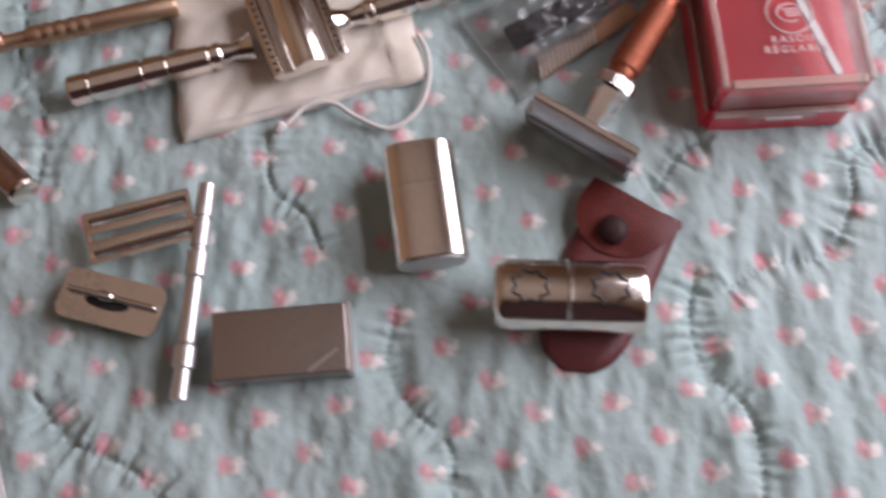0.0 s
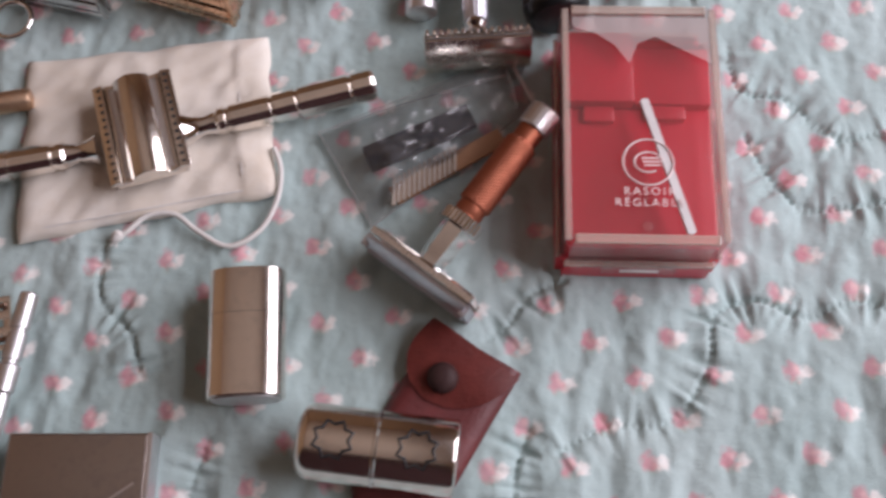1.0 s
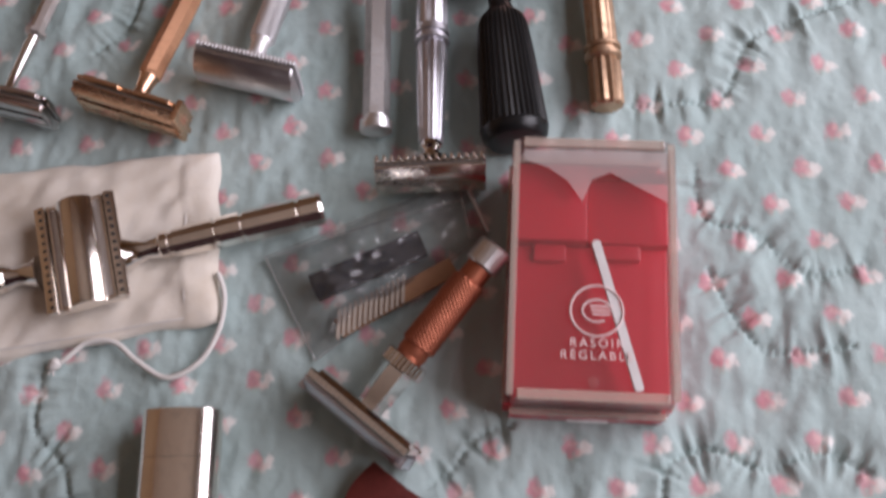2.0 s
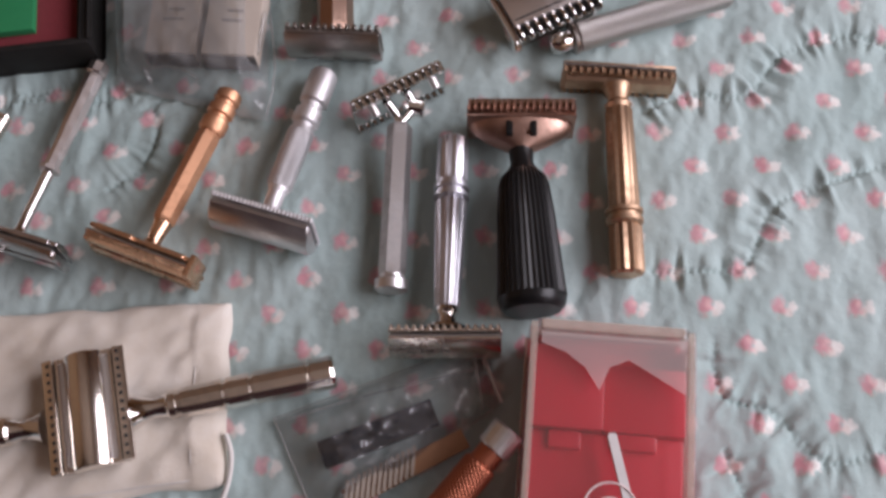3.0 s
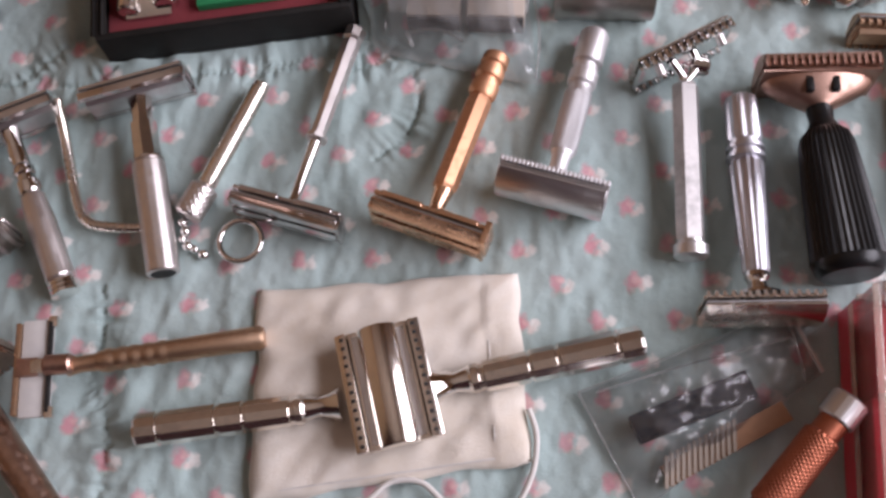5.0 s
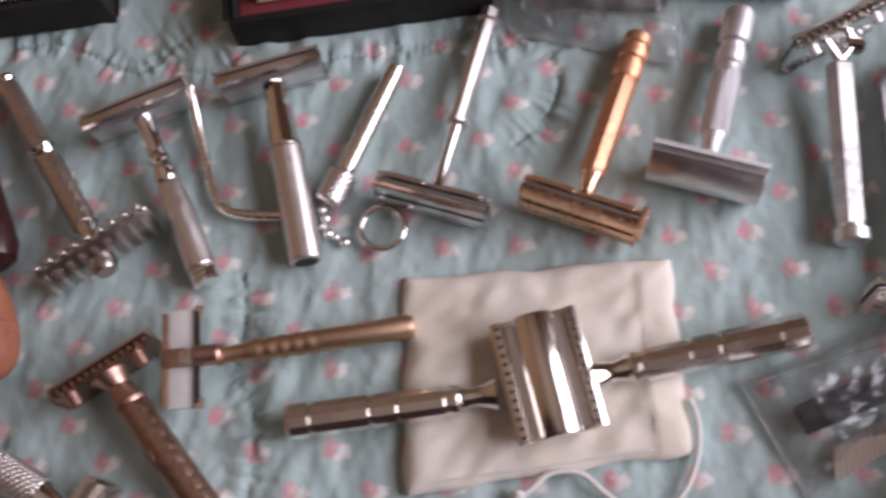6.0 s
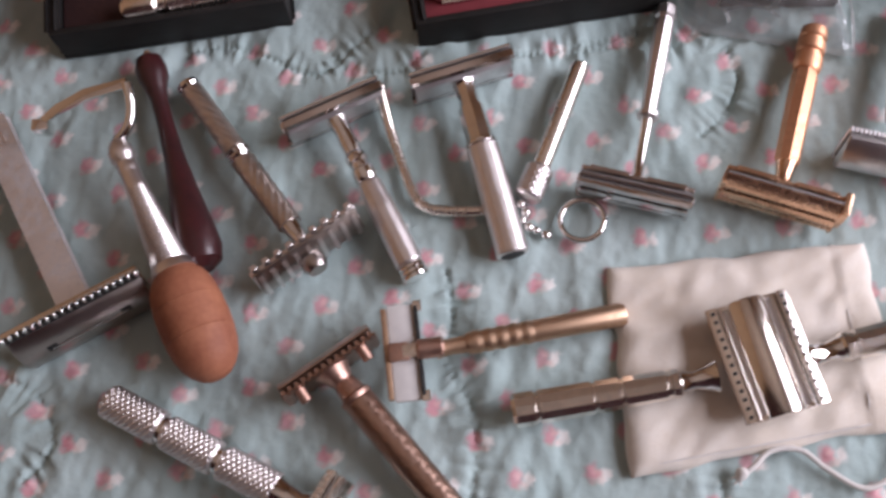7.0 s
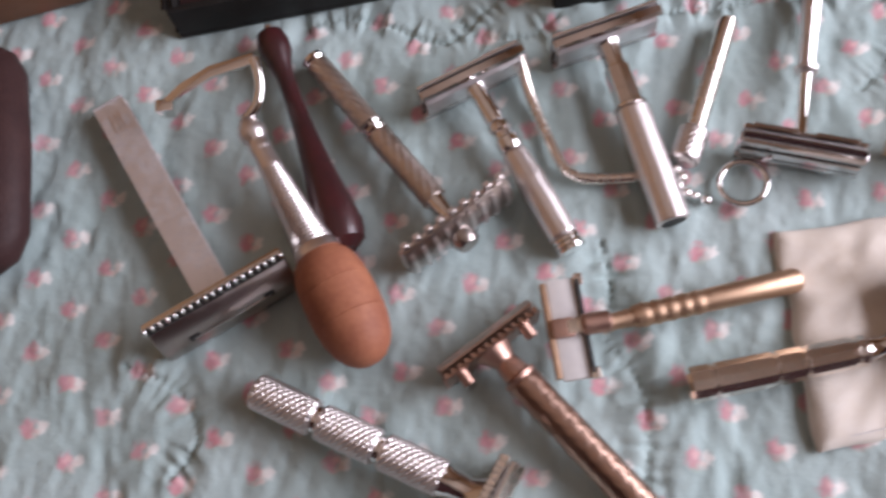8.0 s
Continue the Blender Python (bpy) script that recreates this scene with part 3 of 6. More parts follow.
def gold_razor():
    e1, e2, tip = V((-0.0635, 0.2486, 0.0200)), V((-0.0256, 0.2399, 0.0200)), V((-0.0308, 0.3126, 0.0050))
    ob = thing("safety_razor", tip, "shiny gold plated safety razor with a faceted coppery handle", "razor", RAZORS)
    c, n = tee_head(ob, e1, e2, tip, GOLD, GOLD, sag=0.0034, scallop=2, doors=True)
    part("neck", lathe(c, V(c).lerp(V(tip), 0.15), [(0, 0.0038), (0.3, 0.0026), (0.8, 0.0032), (1, 0.0036)]), GOLD, ob)
    part("handle", lathe(V(c).lerp(V(tip), 0.14), V(c).lerp(V(tip), 0.72), [(0, 0.0034), (0.05, 0.0043), (0.95, 0.0046), (1, 0.0040)], 8), COPPER, ob, "eight-sided coppery handle", 20)
    part("end_knob", lathe(V(c).lerp(V(tip), 0.72), tip, [(0, 0.0042), (0.08, 0.0050), (0.30, 0.0050), (0.34, 0.0041), (0.40, 0.0041), (0.44, 0.0050), (0.62, 0.0050), (0.66, 0.0042), (0.72, 0.0042), (0.76, 0.0049), (0.95, 0.0047), (1, 0.0036)], 24), COPPER, ob)
    l = (V(e2) - V(e1)).normalized()
    part("end_clip", block(V(e2) - V(0, 0, 0.006) + l * 0.0006, l * 0.0011, V(0, 0, 0.0062), V(l.y, -l.x, 0) * 0.0040, 0.0005), GOLD, ob)


def pin_razor():
    e1, e2, tip = V((-0.1112, 0.2455, 0.0180)), V((-0.0735, 0.2396, 0.0180)), V((-0.0833, 0.3187, 0.0040))
    ob = thing("safety_razor", tip, "slim chrome safety razor with a thin stepped handle", "razor", RAZORS)
    c, n = tee_head(ob, e1, e2, tip, POLISH, POLISH, sag=0.0030, scallop=2, doors=True)
    part("neck", lathe(c, V(c).lerp(V(tip), 0.36), [(0, 0.0030), (0.1, 0.0019), (0.95, 0.0021), (1, 0.0026)]), CHROME, ob)
    part("handle", lathe(V(c).lerp(V(tip), 0.34), tip, [(0, 0.0026), (0.02, 0.0040), (0.05, 0.0040), (0.06, 0.0028), (0.35, 0.0030), (0.37, 0.0033), (0.86, 0.0036), (0.88, 0.0030), (0.90, 0.0039), (0.98, 0.0039), (1, 0.003)], 8), WORN, ob, "ridged nickel handle", 20)


def hinged_razor():
    e1, e2, tip = V((-0.1728, 0.2749, 0.0190)), V((-0.1382, 0.2899, 0.0190)), V((-0.1313, 0.2176, 0.0055))
    ob = thing("safety_razor", tip, "chrome safety razor with a long knurled tube handle", "razor", RAZORS)
    c, n = tee_head(ob, e1, e2, tip, CHROME, POLISH, sag=0.0030, rails=True, back=SATIN)
    part("neck", lathe(c, V(c).lerp(V(tip), 0.36), [(0, 0.0044), (0.25, 0.0036), (0.40, 0.0038), (0.42, 0.0047), (1, 0.0050)], 8), CHROME, ob, "", 20)
    part("collar", lathe(V(c).lerp(V(tip), 0.35), V(c).lerp(V(tip), 0.38), [(0, 0.0047), (0.3, 0.0056), (0.7, 0.0056), (1, 0.0047)]), CHROME, ob)
    part("handle", lathe(V(c).lerp(V(tip), 0.38), tip, [(0, 0.0052)] + [(0.01 + 0.98 * i / 110, 0.0057 + (0.00007 if i % 2 else 0.0)) for i in range(111)] + [(1, 0.0052)], 56, 14, 0.022), WORN, ob, "finely ridged nickel tube handle", 80)
    part("end_hole", lathe(V(tip), V(tip) + (V(tip) - V(c)).normalized() * 0.0002, [(0, 0.0042), (1, 0.0042)]), DARK, ob)


def slim_knurled_razor():
    e1, e2, tip = V((-0.2156, 0.2545, 0.0190)), V((-0.1830, 0.2738, 0.0190)), V((-0.1628, 0.2064, 0.0050))
    ob = thing("safety_razor", tip, "chrome safety razor with a tapering finely ridged handle", "razor", RAZORS)
    c, n = tee_head(ob, e1, e2, tip, CHROME, POLISH, sag=0.0030, rails=True, back=SATIN)
    q = lambda s: V(c).lerp(V(tip), s)
    part("neck", lathe(c, q(0.22), [(0, 0.0040), (0.35, 0.0030), (0.8, 0.0034), (1, 0.0030)]), CHROME, ob)
    part("collar", lathe(q(0.22), q(0.40), [(0, 0.0030), (0.1, 0.0038), (0.3, 0.0038), (0.36, 0.0032), (0.55, 0.0034), (0.6, 0.0041), (0.9, 0.0041), (1, 0.0036)]), CHROME, ob)
    part("handle", lathe(q(0.40), q(0.92), [(0, 0.0036)] + [(0.03 + 0.94 * i / 90, 0.0042 + 0.0008 * min(1, i / 30) + (0.00006 if i % 2 else 0.0)) for i in range(91)] + [(1, 0.0044)], 48, 12, 0.025), WORN, ob, "", 80)
    part("end_knob", lathe(q(0.92), q(1.0), [(0, 0.0040), (0.1, 0.0049), (0.25, 0.0049), (0.33, 0.0041), (0.42, 0.0049), (0.58, 0.0049), (0.66, 0.0041), (0.75, 0.0049), (0.95, 0.0048), (1, 0.0038)]), CHROME, ob)


def twisted_razor():
    e1, e2, tip = V((-0.2162, 0.1986, 0.0200)), V((-0.1851, 0.2262, 0.0200)), V((-0.2558, 0.2729, 0.0045))
    ob = thing("safety_razor", tip, "old nickel razor with a rope-twisted handle and ribbed comb head", "razor", RAZORS)
    c, n, w, l, half, hw = head_axes(e1, e2, tip)
    part("comb", comb_bar(c, n, w, l, half, hw * 1.02, 9, depth=0.0035, thick=0.0016, off=-0.0012, tooth=0.5), WORN, ob)
    cap = prism(arc_section(hw * 0.86, 0.003), c + n * 0.0004, n, w, l, half * 0.97, taper=0.05)
    part("cap", cap, STEEL, ob)
    for k in range(9):
        p = c + n * 0.0032 + l * (half * (-0.88 + 0.22 * k))
        rib = prism([(-0.001, -hw * 0.8), (-0.001, hw * 0.8), (0.0003, hw * 0.6), (0.0010, 0), (0.0003, -hw * 0.6)], p, n, w, l, 0.0008)
        part("rib", rib, WORN, ob)
    part("nut", lathe(c + n * 0.003 - l * 0.001, c + n * 0.0085 - l * 0.001, [(0, 0.0042), (0.6, 0.0046), (1, 0.0034)], 16), STEEL, ob, "dark round screw nut")
    q = lambda s: V(c).lerp(V(tip), s)
    part("neck", lathe(q(0.0), q(0.14), [(0, 0.0040), (0.4, 0.0028), (0.8, 0.0034), (1, 0.0036)]), CHROME, ob)
    part("handle", lathe(q(0.14), q(0.52), [(k / 24, 0.0045) for k in range(25)], 54, 9, 0.13, 4.6), TWIST, ob, "spiral fluted handle")
    part("collar", lathe(q(0.52), q(0.58), [(0, 0.004), (0.2, 0.0049), (0.45, 0.0042), (0.7, 0.0049), (1, 0.004)]), CHROME, ob)
    part("upper_handle", lathe(q(0.58), q(0.96), [(k / 24, 0.0043) for k in range(25)], 54, 9, 0.10, -4.6), TWIST, ob)
    part("end_knob", lathe(q(0.96), q(1.0), [(0, 0.004), (0.3, 0.0047), (0.8, 0.0045), (1, 0.0034)]), CHROME, ob)


def hexagonal_razor():
    e1, e2, tip = V((0.0175, 0.3063, 0.0210)), V((0.0464, 0.3270, 0.0210)), V((0.0412, 0.2441, 0.0055))
    ob = thing("safety_razor", tip, "worn silver razor with a six-sided handle and tilted comb head", "razor", RAZORS)
    c, n, w, l, half, hw = head_axes(e1, e2, (0.0476, 0.2694, 0.0060))
    part("comb", comb_bar(c, n, w, l, half, hw, 13, depth=0.0032, thick=0.0014, reach=0.0014), CHROME, ob)
    part("cap", prism(arc_section(hw * 0.93, 0.003), c, n, w, l, half * 0.98, taper=0.05), NICKEL, ob)
    neck = V((0.0345, 0.3050, 0.0100))
    q = lambda s: V(neck).lerp(V(tip), s)
    for s in (-0.30, 0.16):
        part("arm", pipe([c - n * 0.003 + l * (half * s) + w * 0.003, c - n * 0.008 + l * (half * s * 0.8) + w * 0.001, V(neck) - (V(tip) - V(neck)).normalized() * 0.001], 0.0017, 10), CHROME, ob, "curved chrome arm")
    for s in (-0.62, 0.72):
        part("end_post", rod(c - n * 0.0015 + l * (half * s) + w * 0.006, c - n * 0.0065 + l * (half * s) + w * 0.004, 0.0015, 12), WORN, ob)
    part("knuckle", rod(c - n * 0.010 + l * (half * 0.34), c - n * 0.006 + l * (half * 0.05), 0.0034, 14), CHROME, ob)
    part("handle", lathe(q(0.0), q(0.90), [(0, 0.0040), (0.02, 0.0046), (0.98, 0.0048), (1, 0.0044)], 6, turn=0.15), TIN, ob, "six-sided nickel handle", 20)
    part("end_knob", lathe(q(0.90), q(1.0), [(0, 0.0044), (0.15, 0.0044), (0.3, 0.0058), (0.85, 0.0058), (1, 0.0046)]), SATIN, ob)


def open_comb_razor():
    e1, e2, tip = V((0.0443, 0.2258, 0.0200)), V((0.0810, 0.2310, 0.0200)), V((0.0539, 0.3044, 0.0055))
    ob = thing("safety_razor", tip, "bright chrome open comb razor with a fluted handle", "razor", RAZORS)
    c, n = tee_head(ob, e1, e2, tip, NICKEL, NICKEL, teeth=15, sag=0.0035, reach=0.0010)
    q = lambda s: V(c).lerp(V(tip), s)
    part("neck", lathe(q(0.0), q(0.12), [(0, 0.0085), (0.12, 0.0080), (0.35, 0.0034), (0.6, 0.0030), (0.8, 0.0042), (1, 0.0038)]), CHROME, ob)
    part("handle", lathe(q(0.11), q(0.66), [(0, 0.0034), (0.03, 0.0044), (0.96, 0.0058), (1, 0.0050)], 64, 16, 0.07), PEWTER, ob, "finely fluted chrome handle")
    part("collar", lathe(q(0.66), q(0.76), [(0, 0.0050), (0.1, 0.0064), (0.28, 0.0064), (0.36, 0.0055), (0.46, 0.0055), (0.55, 0.0064), (0.72, 0.0064), (0.8, 0.0054), (1, 0.0054)], 24), PEWTER, ob)
    part("end_knob", lathe(q(0.76), q(1.0), [(0, 0.0052), (0.05, 0.0058), (0.94, 0.0056), (1, 0.0044)], 48, 12, 0.09), PEWTER, ob)


def black_razor():
    e1, e2, tip = V((0.0580, 0.3113, 0.0220)), V((0.0957, 0.3162, 0.0220)), V((0.0899, 0.2425, 0.0110))
    ob = thing("safety_razor", tip, "bronze comb razor with a thick ribbed black handle", "razor", RAZORS)
    c, n, w, l, half, hw = head_axes(e1, e2, tip)
    part("comb", comb_bar(c, n, w, l, half, hw, 17, depth=0.0030, thick=0.0016, off=-0.0008, reach=0.0018), ROSE, ob)
    part("cap", prism(arc_section(hw * 0.93, 0.003), c + n * 0.001, n, w, l, half * 0.98, taper=0.05), ROSE, ob)
    part("blade_bed", block(c + n * 0.0001, l * (half * 0.97), w * (hw * 0.97), n * 0.0004, 0), BRASS, ob)
    # bowl behind the comb, narrowing to the neck
    bowl = bmesh.new()
    rings = []
    for s, kx, kz in ((0.001, 0.98, 0.80), (0.0035, 0.98, 0.79), (0.0060, 0.94, 0.72), (0.0085, 0.80, 0.62), (0.0110, 0.56, 0.50), (0.0130, 0.32, 0.42), (0.0142, 0.20, 0.36)):
        rings.append([bowl.verts.new(c - n * s + l * (half * kx * math.cos(a)) + w * (hw * kz * math.sin(a))) for a in (2 * math.pi * (i + 0.5) / 20 for i in range(20))])
    for r1, r2 in zip(rings, rings[1:]):
        for i in range(20):
            bowl.faces.new((r1[i], r1[(i + 1) % 20], r2[(i + 1) % 20], r2[i]))
    bowl.faces.new(rings[0][::-1])
    bowl.faces.new(rings[-1])
    part("bowl", bowl, ROSE, ob, "pressed bronze bowl behind the comb")
    for s in (-0.22, 0.22):
        part("slot", block(c - n * 0.0080 + l * (half * s) + w * (hw * 0.58), l * 0.0012, n * 0.0026, w * 0.0014, 0.0003), BLACK, ob)
    part("lip", block(c - n * 0.0040, l * (half * 1.0), w * (hw * 0.84), n * 0.0004, 0.0002), ROSE, ob)
    a = c - n * 0.013
    q = lambda s: V(a).lerp(V(tip), s)
    part("neck", lathe(q(0.0), q(0.16), [(0, 0.0044), (0.6, 0.0040), (1, 0.0060)]), BLACK, ob)
    part("handle", lathe(q(0.15), q(0.92), [(0, 0.0058), (0.05, 0.0080), (0.12, 0.0090), (0.35, 0.0100), (1, 0.0118)], 144, 36, 0.05), BLACK, ob, "ribbed black bakelite handle")
    part("foot", lathe(q(0.915), q(1.0), [(0, 0.0114), (0.15, 0.0117), (0.7, 0.0110), (1, 0.0094)], 32), BLACK, ob)


def brass_razor():
    e1, e2, tip = V((0.0895, 0.3342, 0.0160)), V((0.1297, 0.3366, 0.0160)), V((0.1203, 0.2613, 0.0055))
    ob = thing("safety_razor", tip, "dull brass comb razor with a fluted ringed handle", "razor", RAZORS)
    c, n = tee_head(ob, e1, e2, tip, BRASS, BRASS, teeth=15, sag=0.003)
    q = lambda s: V(c).lerp(V(tip), s)
    part("neck", lathe(q(0.0), q(0.13), [(0, 0.0055), (0.3, 0.0046), (0.6, 0.0034), (0.8, 0.0050), (1, 0.0042)]), BRASS, ob)
    part("handle", lathe(q(0.12), q(0.66), [(0, 0.0042), (0.03, 0.0050), (0.97, 0.0056), (1, 0.005)], 48, 10, 0.11), BRASS, ob)
    part("collar", lathe(q(0.66), q(0.75), [(0, 0.0050), (0.1, 0.0066), (0.3, 0.0066), (0.38, 0.0056), (0.55, 0.0056), (0.62, 0.0066), (0.85, 0.0066), (1, 0.0054)], 24), BRASS, ob)
    part("end_knob", lathe(q(0.75), q(1.0), [(0, 0.0054), (0.05, 0.0059), (0.95, 0.0060), (1, 0.0048)], 48, 12, 0.13), BRASS, ob)


def bronze_razor():
    e1, e2, tip = V((-0.2010, 0.1619, 0.0190)), V((-0.1743, 0.1851, 0.0190)), V((-0.1373, 0.1263, 0.0060))
    ob = thing("safety_razor", tip, "brown bronze razor with a scale-patterned handle", "razor", RAZORS)
    c, n, w, l, half, hw = head_axes(e1, e2, tip)
    part("comb", comb_bar(c, n, w, l, half, hw, 14, depth=0.0028, thick=0.0014), BRONZE, ob)
    part("cap", prism(arc_section(hw * 0.94, 0.003), c, n, w, l, half * 0.98, taper=0.05), BRONZE, ob)
    for s in (-0.68, 0.66):
        part("end_post", rod(c - n * 0.0015 + l * (half * s) + w * 0.005, c - n * 0.0075 + l * (half * s) + w * 0.004, 0.0019, 12), ROSE, ob)
    q = lambda s: V(c).lerp(V(tip), s)
    part("neck", lathe(q(0.03), q(0.20), [(0, 0.0070), (0.2, 0.0052), (0.5, 0.0036), (0.7, 0.0042), (1, 0.0046)]), ROSE, ob)
    part("collar", lathe(q(0.19), q(0.23), [(0, 0.0044), (0.3, 0.0056), (0.7, 0.0056), (1, 0.005)]), ROSE, ob)
    part("handle", lathe(q(0.23), q(0.96), [(k / 72, 0.0054) for k in range(73)], 60, knurl=(7, 64, 0.022)), BRONZE, ob, "scaly bronze handle", 60)
    part("end_knob", lathe(q(0.96), q(1.0), [(0, 0.005), (0.3, 0.0058), (0.8, 0.0054), (1, 0.0040)]), NICKEL, ob)


def knurled_razor():
    e1, e2, tip = V((-0.1781, 0.1385, 0.0190)), V((-0.1895, 0.1137, 0.0190)), V((-0.2594, 0.1553, 0.0070))
    ob = thing("safety_razor", tip, "heavy nickel razor with a three-part knurled handle", "razor", RAZORS)
    c, n = tee_head(ob, e1, e2, tip, NICKEL, NICKEL, teeth=14, sag=0.003)
    q = lambda s: V(c).lerp(V(tip), s)
    part("neck", lathe(q(0.0), q(0.16), [(0, 0.006), (0.3, 0.0040), (0.7, 0.0044), (1, 0.0056)]), CHROME, ob)
    for s0, s1 in ((0.15, 0.42), (0.44, 0.70), (0.72, 1.0)):
        prof = [(0, 0.0048), (0.03, 0.0056)] + [(0.05 + 0.9 * i / 110, 0.0059) for i in range(111)] + [(0.97, 0.0056), (1, 0.0048)]
        part("grip", lathe(q(s0), q(s1), prof, 120, knurl=(14, 66, 0.09)), WORN, ob, "", 80)
    for s in (0.43, 0.71):
        part("ring", lathe(q(s - 0.012), q(s + 0.012), [(0, 0.0046), (1, 0.0046)], 24), CHROME, ob)


def bar_razor():
    e1, e2, tip = V((-0.2944, 0.1699, 0.0210)), V((-0.2539, 0.1979, 0.0210)), V((-0.3259, 0.2521, 0.0040))
    ob = thing("safety_razor", tip, "grey metal razor with a flat bar handle and wide comb head", "razor", RAZORS)
    c, n, w, l, half, hw = head_axes(e1, e2, tip)
    # the head leans back, its face turned up
    lean = radians(12)
    w, n = w * math.cos(lean) - n * math.sin(lean), w * math.sin(lean) + n * math.cos(lean)
    hw = e1.z / 2 / w.z
    c = (e1 + e2) / 2 - w * hw
    h = w
    part("back_plate", block(c + n * 0.0002, l * (half * 0.995), h * (hw * 0.98), n * 0.0013, 0.0011), CHROME, ob)
    part("cap", prism(arc_section(hw * 0.86, 0.0034), c + n * 0.0012 - h * (hw * 0.10), n, w, l, half * 0.97, taper=0.10), STEEL, ob)
    part("blade_slot", block(c + n * 0.0019 + h * (hw * 0.80), l * (half * 0.97), h * 0.0011, n * 0.0006, 0.0002), DARK, ob, "dark gap behind the comb")
    for k in range(19):
        part("tooth", block(c + n * 0.0024 + h * (hw * 0.96) + l * (half * (-0.96 + 1.92 * k / 18)), l * 0.00062, h * 0.0012, n * 0.0009, 0.0003, None, 1), CHROME, ob)
    part("clip_bar", rod(c + n * 0.0048 - l * (half * 0.52) - h * 0.0012, c + n * 0.0048 + l * (half * 0.60) - h * 0.0012, 0.0006, 8), CHROME, ob)
    for s in (-0.50, 0.58):
        part("rivet_hole", block(c + n * 0.0043 + l * (half * s) - h * 0.0006, l * 0.0020, h * 0.0015, n * 0.0010, 0.0005), DARK, ob)
    top, foot = V(tip), V((-0.2798, 0.1896, 0.0070))
    d = (foot - top).normalized()
    side = d.cross(V(0, 0, 1)).normalized()
    up = side.cross(d)
    mid = (top + foot + d * 0.008) / 2
    part("handle", block(mid, d * ((foot - top).length / 2 + 0.004), side * 0.0050, up * 0.0024, 0.0006), BAR, ob, "flat grey bar handle")
    mark = bmesh.new()
    for k in range(3):
        block(top + d * 0.009 + side * (0.0017 - 0.0017 * k) + up * 0.00245, d * 0.0042, side * 0.0004, up * 0.00012, 0, mark)
    part("stamped_mark", mark, WORN, ob)


def cream_plate_razor():
    p1, p2, tip = V((-0.1666, 0.1954, 0.0100)), V((-0.1595, 0.1641, 0.0100)), V((-0.0928, 0.2007, 0.0050))
    l = (p2 - p1).normalized()
    half, c = (p2 - p1).length / 2, (p1 + p2) / 2
    h = (tip - c)
    h = (h - l * h.dot(l)).normalized()
    up = l.cross(h)
    up = up if up.z > 0 else -up
    ob = thing("safety_razor", tip, "brass handled razor with a pale enamelled plate head", "razor", RAZORS)
    part("plate", block(c, l * half, h * 0.0050, up * 0.0012, 0.0010), IVORY, ob, "pale enamelled blade plate")
    part("brass_edge", block(c - h * 0.0060, l * (half * 0.94), h * 0.0009, up * 0.0018, 0.0004), BRASS, ob)
    part("guard_bar", block(c + h * 0.0046 + up * 0.0016, l * (half * 0.93), h * 0.0007, up * 0.0008, 0.0003), DARK, ob)
    for s in (-1, 1):
        part("corner_tab", block(c + h * 0.0052 + l * (s * half * 0.93) + up * 0.0014, l * 0.0018, h * 0.0014, up * 0.0009, 0.0004), NICKEL, ob)
    part("clamp", block(c - h * 0.0022 + up * 0.0020, l * 0.0030, h * 0.0034, up * 0.0012, 0.0006), ROSE, ob)
    part("clamp_tongue", block(c + h * 0.003 + up * 0.0022, l * 0.0024, h * 0.0042, up * 0.0011, 0.0006), NICKEL, ob)
    part("hinge", rod(c + h * 0.0035 + up * 0.003, c + h * 0.0125 + up * 0.003, 0.0034, 16), ROSE, ob)
    a = c + h * 0.010
    q = lambda s: a.lerp(tip, s)
    part("neck", lathe(q(0.0), q(0.16), [(0, 0.0034), (0.4, 0.0027), (1, 0.0030)]), BRASS, ob)
    prof = [(0, 0.0034)]
    for k in range(5):
        prof += [(0.04 + 0.08 * k, 0.0038), (0.07 + 0.08 * k, 0.0039), (0.09 + 0.08 * k, 0.0036), (0.11 + 0.08 * k, 0.0036)]
    part("handle", lathe(q(0.16), q(1.0), prof + [(0.46, 0.0037), (0.97, 0.0040), (1, 0.0033)], 24), BRASS, ob, "dull brass handle with turned rings")


